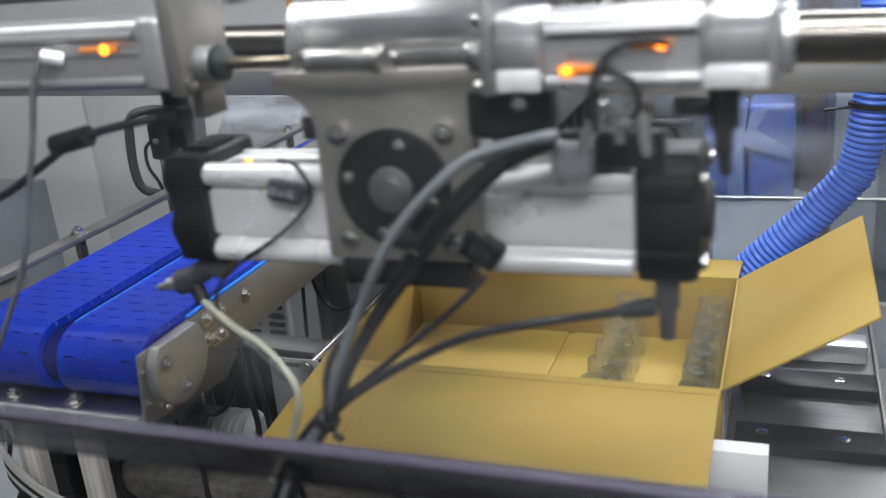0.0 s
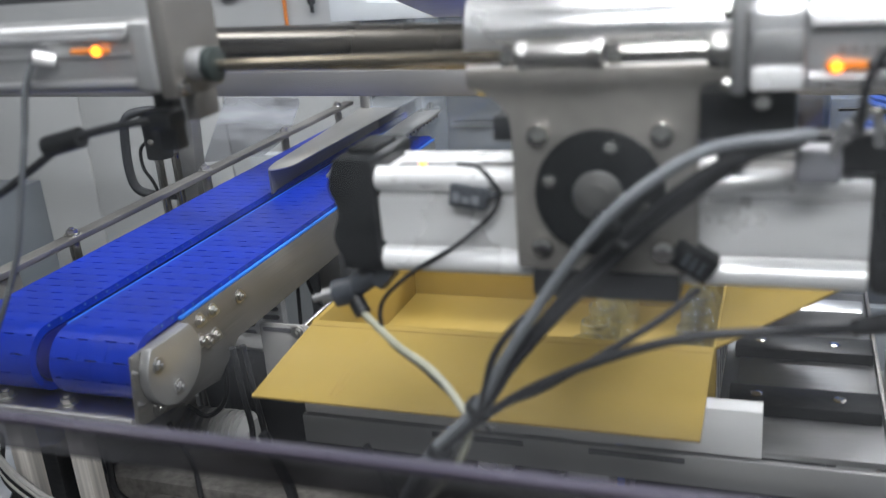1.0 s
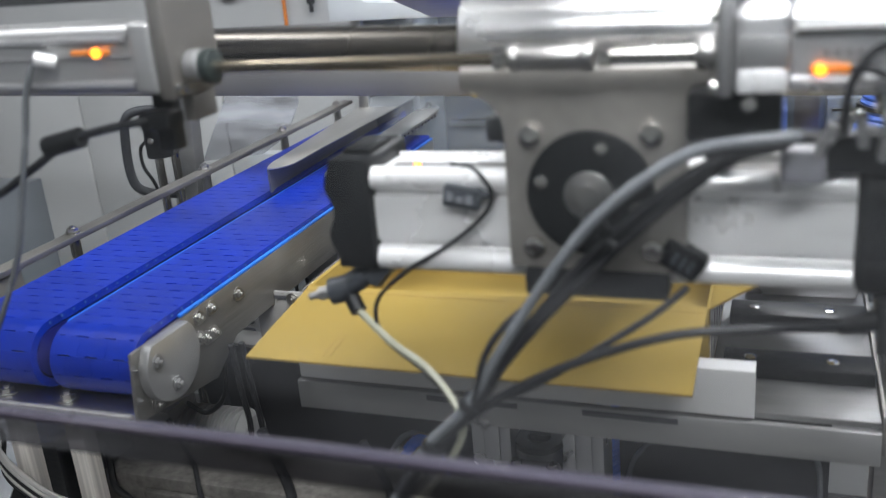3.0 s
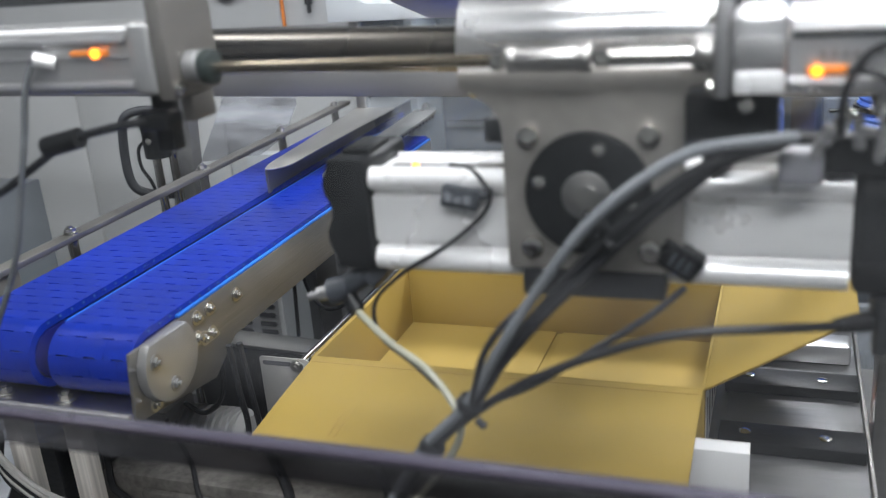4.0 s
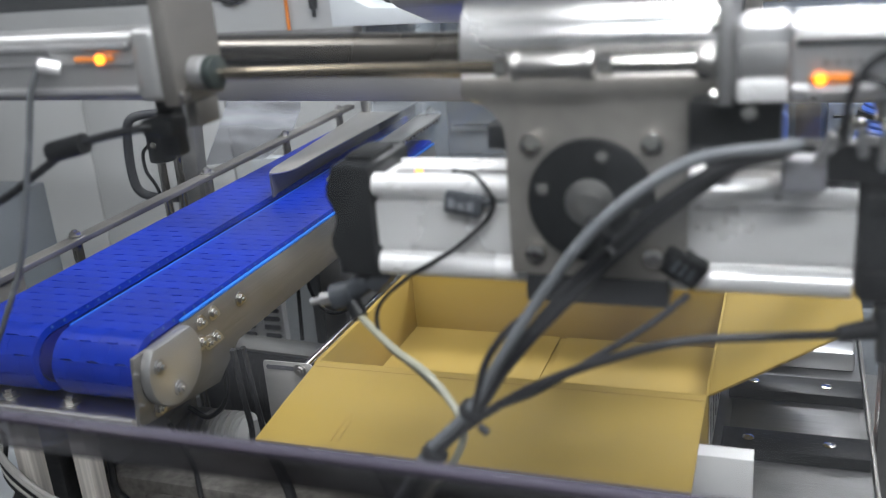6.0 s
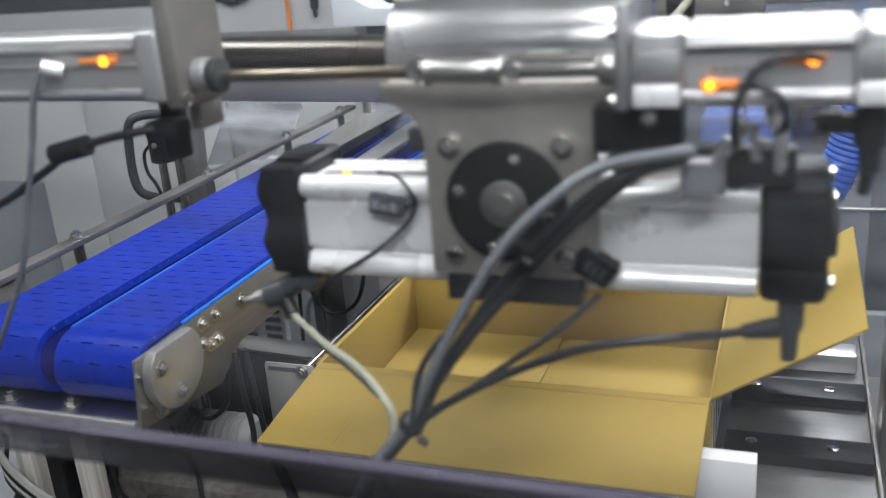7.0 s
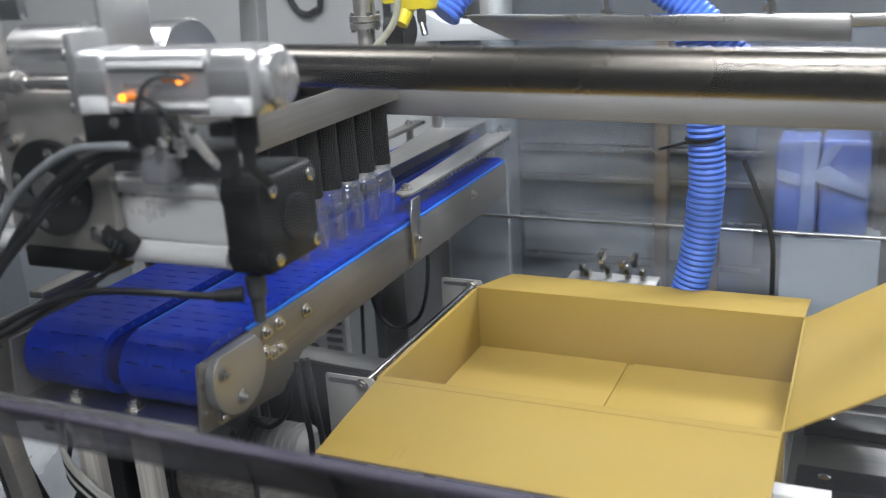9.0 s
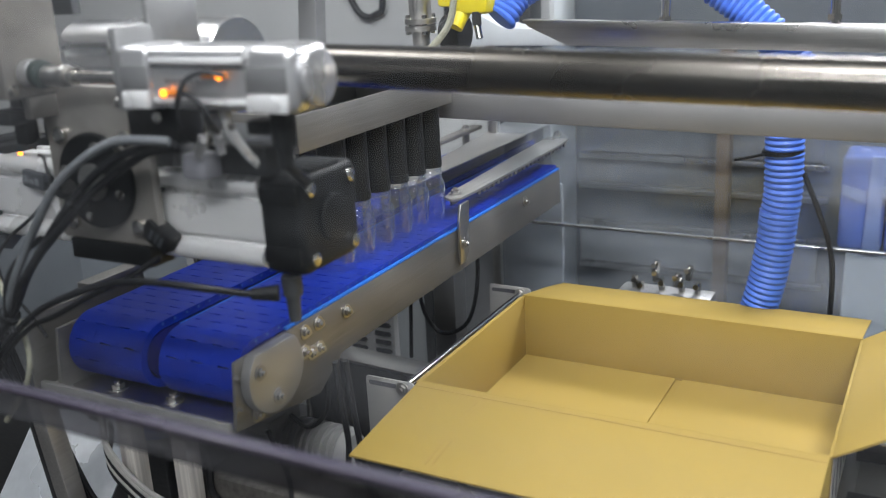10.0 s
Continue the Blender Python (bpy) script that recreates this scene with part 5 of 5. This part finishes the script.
part("wire", pipe([(-0.307, -0.672, 1.477), (-0.326, -0.672, 1.447), (-0.343, -0.67, 1.399), (-0.363, -0.67, 1.343), (-0.393, -0.67, 1.263), (-0.441, -0.67, 1.183), (-0.486, -0.67, 1.12)], 0.0034, 8), HOSE_GREY, drv, "grey sensor wire")
part("pull_bar", block(-0.56, -0.55, 1.52, -0.158, -0.535, 1.545, 0.002), STEEL_DARK, drv)

# ---------- hose bundle from the carriage ----------
HO = Vector((0.42, -0.64, 1.39))
hb = thing("hose_bundle", HO, "bundle of grey and black air hoses tied together", "hoses")
part("hose", pipe([(0.412, -0.655, 1.393), (0.396, -0.66, 1.393), (0.337, -0.66, 1.384), (0.291, -0.665, 1.359), (0.247, -0.67, 1.321), (0.205, -0.67, 1.266), (0.158, -0.67, 1.193), (0.119, -0.665, 1.128), (0.066, -0.66, 1.069), (0.02, -0.66, 0.99)], 0.0054, 12), HOSE_GREY, hb, "thick grey hose")
part("hose", pipe([(0.405, -0.64, 1.386), (0.375, -0.645, 1.381), (0.340, -0.655, 1.368), (0.298, -0.66, 1.338), (0.256, -0.66, 1.299), (0.214, -0.66, 1.252), (0.168, -0.66, 1.193), (0.130, -0.66, 1.132), (0.080, -0.66, 1.074), (0.028, -0.66, 1.0)], 0.0052, 12), RUBBER, hb, "thick black hose")
part("hose", pipe([(0.40, -0.625, 1.379), (0.362, -0.635, 1.371), (0.332, -0.645, 1.351), (0.290, -0.655, 1.318), (0.248, -0.66, 1.277), (0.20, -0.665, 1.228), (0.158, -0.665, 1.176), (0.124, -0.66, 1.125), (0.072, -0.66, 1.066), (0.03, -0.66, 0.99)], 0.0052, 12), RUBBER, hb, "black hose")
part("hose", pipe([(0.195, -0.655, 1.245), (0.162, -0.665, 1.216), (0.142, -0.67, 1.185), (0.132, -0.67, 1.15), (0.118, -0.665, 1.118), (0.07, -0.66, 1.06)], 0.0036, 8), RUBBER, hb, "thin black hose")
for x, z in ((0.122, 1.127), (0.25, 1.317), (0.078, 1.074)):
    part("cable_tie", merge(rod((x + 0.003, -0.66, z + 0.004), (x - 0.003, -0.66, z - 0.004), 0.0135, 14), rod((x + 0.008, -0.665, z - 0.013), (x + 0.017, -0.668, z - 0.018), 0.004, 8)), BLACK, hb)

PO, MO = Vector((0.452, -0.60, 1.208)), Vector((-0.028, -0.580, 1.182))
pc = thing("plug_cable", PO, "black rubber cable from the end cap plug", "cable")
part("hose", pipe([(0.456, -0.598, 1.208), (0.435, -0.612, 1.211), (0.394, -0.64, 1.219), (0.325, -0.65, 1.214), (0.264, -0.655, 1.196), (0.198, -0.655, 1.165), (0.138, -0.655, 1.126), (0.070, -0.65, 1.062), (0.02, -0.65, 0.985)], 0.0044, 10), RUBBER, pc)
mh = thing("milky_air_hose", MO, "milky translucent air hose from the elbow", "hose")
part("hose", pipe([(-0.029, -0.580, 1.184), (0.016, -0.60, 1.158), (0.060, -0.62, 1.143), (0.088, -0.63, 1.118), (0.104, -0.64, 1.09), (0.085, -0.64, 1.045), (0.04, -0.64, 0.985)], 0.0040, 10), HOSE_CLEAR, mh)
SO = Vector((0.322, -0.602, 1.242))
sc = thing("sensor_cable", SO, "thin black cable from the sensor block", "cable")
part("hose", pipe([(0.322, -0.605, 1.24), (0.29, -0.62, 1.215), (0.24, -0.64, 1.185), (0.185, -0.65, 1.15), (0.135, -0.65, 1.122), (0.08, -0.65, 1.07), (0.03, -0.65, 0.995)], 0.0036, 8), RUBBER, sc)

# ---------- swinging vacuum hose ----------
VY = 0.42
vh = thing("vacuum_hose", (0.148, VY, 1.06), "ribbed blue vacuum hose rising behind the box", "hose")
VO = vh.location.copy()
hose_low = part("lower_length", ribbed([(0.12, 0.0, -0.56), (0.06, 0.0, -0.45), (0.022, 0.0, -0.35), (0.012, 0.0, -0.24), (0.012, 0.0, -0.13), (0.009, 0.0, -0.08), (0.006, 0.0, -0.04), (0.0, 0.0, 0.0), (-0.004, 0.0, 0.018)], 0.036, 0.0115, 0.0040), BLUE_HOSE, vh)
hose_top = part("upper_length", ribbed([(-0.004, 0.0, -0.018), (0.0, 0.0, 0.0), (0.007, 0.0, 0.04), (0.010, 0.0, 0.09), (0.011, 0.0, 0.20), (0.0, 0.0, 0.32)], 0.0358, 0.0115, 0.0040), BLUE_HOSE, vh)
part("cable_tie", merge(rod((0.008, 0.0, 0.125), (0.008, 0.0, 0.133), 0.0372, 24), rod((-0.02, -0.03, 0.129), (-0.07, -0.05, 0.123), 0.003, 6)), BLACK, hose_top)
for ob in (hose_low, hose_top):
    ob.location = (0, 0, 0)

# ---------- belt links ----------
LP = 0.0254


def link_mesh(w):
    n, d = w * 0.21, 0.0020
    poly = [(-w / 2, -LP / 2), (-n, -LP / 2), (-n, -LP / 2 + d), (n, -LP / 2 + d), (n, -LP / 2), (w / 2, -LP / 2), (w / 2, LP / 2), (-w / 2, LP / 2)]
    poly = [(x * 0.992, y * 0.994) for x, y in poly]
    return mesh_of("belt_link", extrude(poly, "z", -0.006, 0.006), BLUE_BELT)


def nose_mesh(w, r=0.044):
    """A link bent round the nose, with the same notch in its leading edge."""
    def bow(xa, xb, a0, a1):
        arc = [a0 + (a1 - a0) * k / 4 for k in range(5)]
        edge = [(-(r + 0.006) * math.sin(a), (r + 0.006) * math.cos(a) - r) for a in arc]
        edge += [(-(r - 0.006) * math.sin(a), (r - 0.006) * math.cos(a) - r) for a in arc[::-1]]
        return extrude(edge, "x", xa, xb)
    n, h, w2 = w * 0.21, 0.497 * LP / r, w * 0.496
    return mesh_of("belt_link", merge(bow(-w2, -n, -h, h), bow(-n, n, -h, h - 0.0016 / r), bow(n, w2, -h, h)), BLUE_BELT)


def lane(x0, x1, rows):
    whole = (x1 - x0) / 3
    full, half = link_mesh(whole), link_mesh(whole / 2)
    bent = {full: nose_mesh(whole), half: nose_mesh(whole / 2)}
    places = [(-0.46 + LP * (i + 0.5), 1.074, 0.0) for i in range(rows)]
    r = 0.044
    for i in range(6):
        a = (i + 0.5) * LP / r
        places.append((-0.46 - r * math.sin(a), 1.030 + r * math.cos(a), a))
    for i, (y, z, a) in enumerate(places):
        row = round((y + 0.46) / LP - 0.5) if a == 0 else -1 - (i - rows)
        if row % 2:
            spots = [(x0 + whole / 4, half), (x0 + whole, full), (x0 + 2 * whole, full), (x1 - whole / 4, half)]
        else:
            spots = [(x0 + whole * (k + 0.5), full) for k in range(3)]
        for x, me in spots:
            ob = new("belt_link", bent[me] if a else me)
            ob.parent = con
            ob.matrix_local = Matrix.Translation(-con.location) @ Matrix.Translation((x, y, z)) @ Matrix.Rotation(a, 4, "X")


lane(-0.549, -0.411, 44)
for x, rows in ((-0.4106, 44), (-0.5815, 55)):
    part("pin_ends", merge(*[rod((x, -0.46 + LP * i, 1.0760), (x + 0.0012, -0.46 + LP * i, 1.0760), 0.0021, 8) for i in range(rows)]), PIN_BLUE, con)
lane(-0.728, -0.582, 55)


# ---------- movement ----------
SLIDE = [(0.0, -0.212), (0.1, -0.179), (0.2, -0.143), (0.3, -0.108), (0.4, -0.075), (0.5, -0.046), (0.6, -0.028), (0.7, -0.015), (0.8, -0.008), (1.0, -0.002), (1.5, -0.002), (2.5, -0.002), (4.5, -0.002), (6.5, -0.003), (6.6, -0.007), (6.7, -0.020), (6.8, -0.043), (6.9, -0.066), (7.0, -0.089),
         (7.2, -0.155), (7.4, -0.224), (7.5, -0.263), (7.6, -0.315), (7.7, -0.378), (7.8, -0.443), (7.9, -0.490), (8.0, -0.523), (8.2, -0.575), (8.4, -0.635), (8.6, -0.686), (8.8, -0.722), (9.0, -0.741), (9.3, -0.741), (10.0, -0.739)]
PULL = [(0.0, 0.0), (7.3, 0.0), (7.4, -0.003), (7.5, -0.015), (7.6, -0.037), (7.7, -0.071), (7.8, -0.112), (7.9, -0.146), (8.0, -0.179), (8.2, -0.250), (8.4, -0.308), (8.6, -0.356), (8.8, -0.393), (9.0, -0.406), (10.0, -0.403)]
RISE = [(0.0, 0.0), (0.6, 0.0), (0.7, 0.008), (0.8, 0.027), (0.9, 0.047), (1.0, 0.064), (1.2, 0.103), (1.4, 0.144), (1.5, 0.162), (1.6, 0.186), (1.7, 0.208), (1.8, 0.227), (1.9, 0.246), (2.0, 0.260), (2.1, 0.266), (2.2, 0.266), (2.3, 0.257), (2.4, 0.241), (2.5, 0.221), (2.6, 0.197),
        (2.7, 0.176), (2.9, 0.137), (3.1, 0.098), (3.3, 0.060), (3.5, 0.025), (3.65, 0.005), (3.8, 0.0), (10.0, 0.0)]
LEAN = 0.10
SWING = [(0.0, 0.497, 45.0, 5.0), (0.4, 0.510, 45.0, 8.0), (1.0, 0.520, 45.0, 10.0), (6.6, 0.520, 45.0, 10.0), (7.0, 0.470, 41.0, 13.0), (7.3, 0.425, 38.0, 9.0), (7.5, 0.372, 34.0, 8.0), (7.8, 0.280, 27.0, 7.0), (8.2, 0.187, 18.0, 5.0), (8.6, 0.138, 13.5, -1.0), (9.0, 0.100, 12.0, -5.0), (9.5, 0.097, 12.0, -4.0), (10.0, 0.130, 12.0, -3.0)]
SAG = [(0.0, -7.0), (0.3, -4.5), (0.6, -2.0), (1.0, 0.0), (6.5, 0.0), (6.8, -2.0), (7.2, -5.0), (7.5, -7.0), (7.8, -10.0), (8.2, -6.0), (8.6, -1.0), (9.0, 3.0), (10.0, 5.0)]


def between(rows, t):
    return float(np.interp(t, [r[0] for r in rows], [r[1] for r in rows]))


def motions():
    walk(car, [(t, pose(CO.x + d, CO.y, CO.z)) for t, d in SLIDE])
    walk(drv, [(t, pose(AO.x + d, AO.y, AO.z)) for t, d in PULL])
    times = sorted({t for t, _ in SLIDE} | {t for t, _ in SAG})
    walk(hb, [(t, pose(HO.x + between(SLIDE, t), HO.y, HO.z, 0, between(SAG, t), 0)) for t in times])
    for ob, at in ((pc, PO), (mh, MO), (sc, SO)):
        walk(ob, [(t, pose(at.x + between(SLIDE, t), at.y, at.z, 0, between(SAG, t), 0)) for t in times])
    walk(lift, [(t, pose(lift.location.x, lift.location.y + LEAN * d, 0.78 + d)) for t, d in RISE])
    walk(tb, [(t, pose(TO.x, TO.y, TO.z + d)) for t, d in RISE])
    walk(carton, [(t, pose(0.0, LEAN * d, Z0 + d)) for t, d in RISE])
    walk(vh, [(t, pose(x, VO.y, VO.z)) for t, x, _, _ in SWING])
    walk(hose_low, [(t, pose(0, 0, 0, 0, a, 0)) for t, _, a, _ in SWING])
    walk(hose_top, [(t, pose(0, 0, 0, 0, a, 0)) for t, _, _, a in SWING])
    held = [(t, 0.0, d) for t, d in RISE if t <= 2.2] + [(2.3, 0.0, 0.266), (4.5, -0.002, 0.266)] + [(t, d, 0.266) for t, d in SLIDE if t >= 6.5]
    for j in JARS:
        x, y, z = j.location
        walk(j, [(t, pose(x + d, y + LEAN * h, z + h)) for t, d, h in held])


motions()
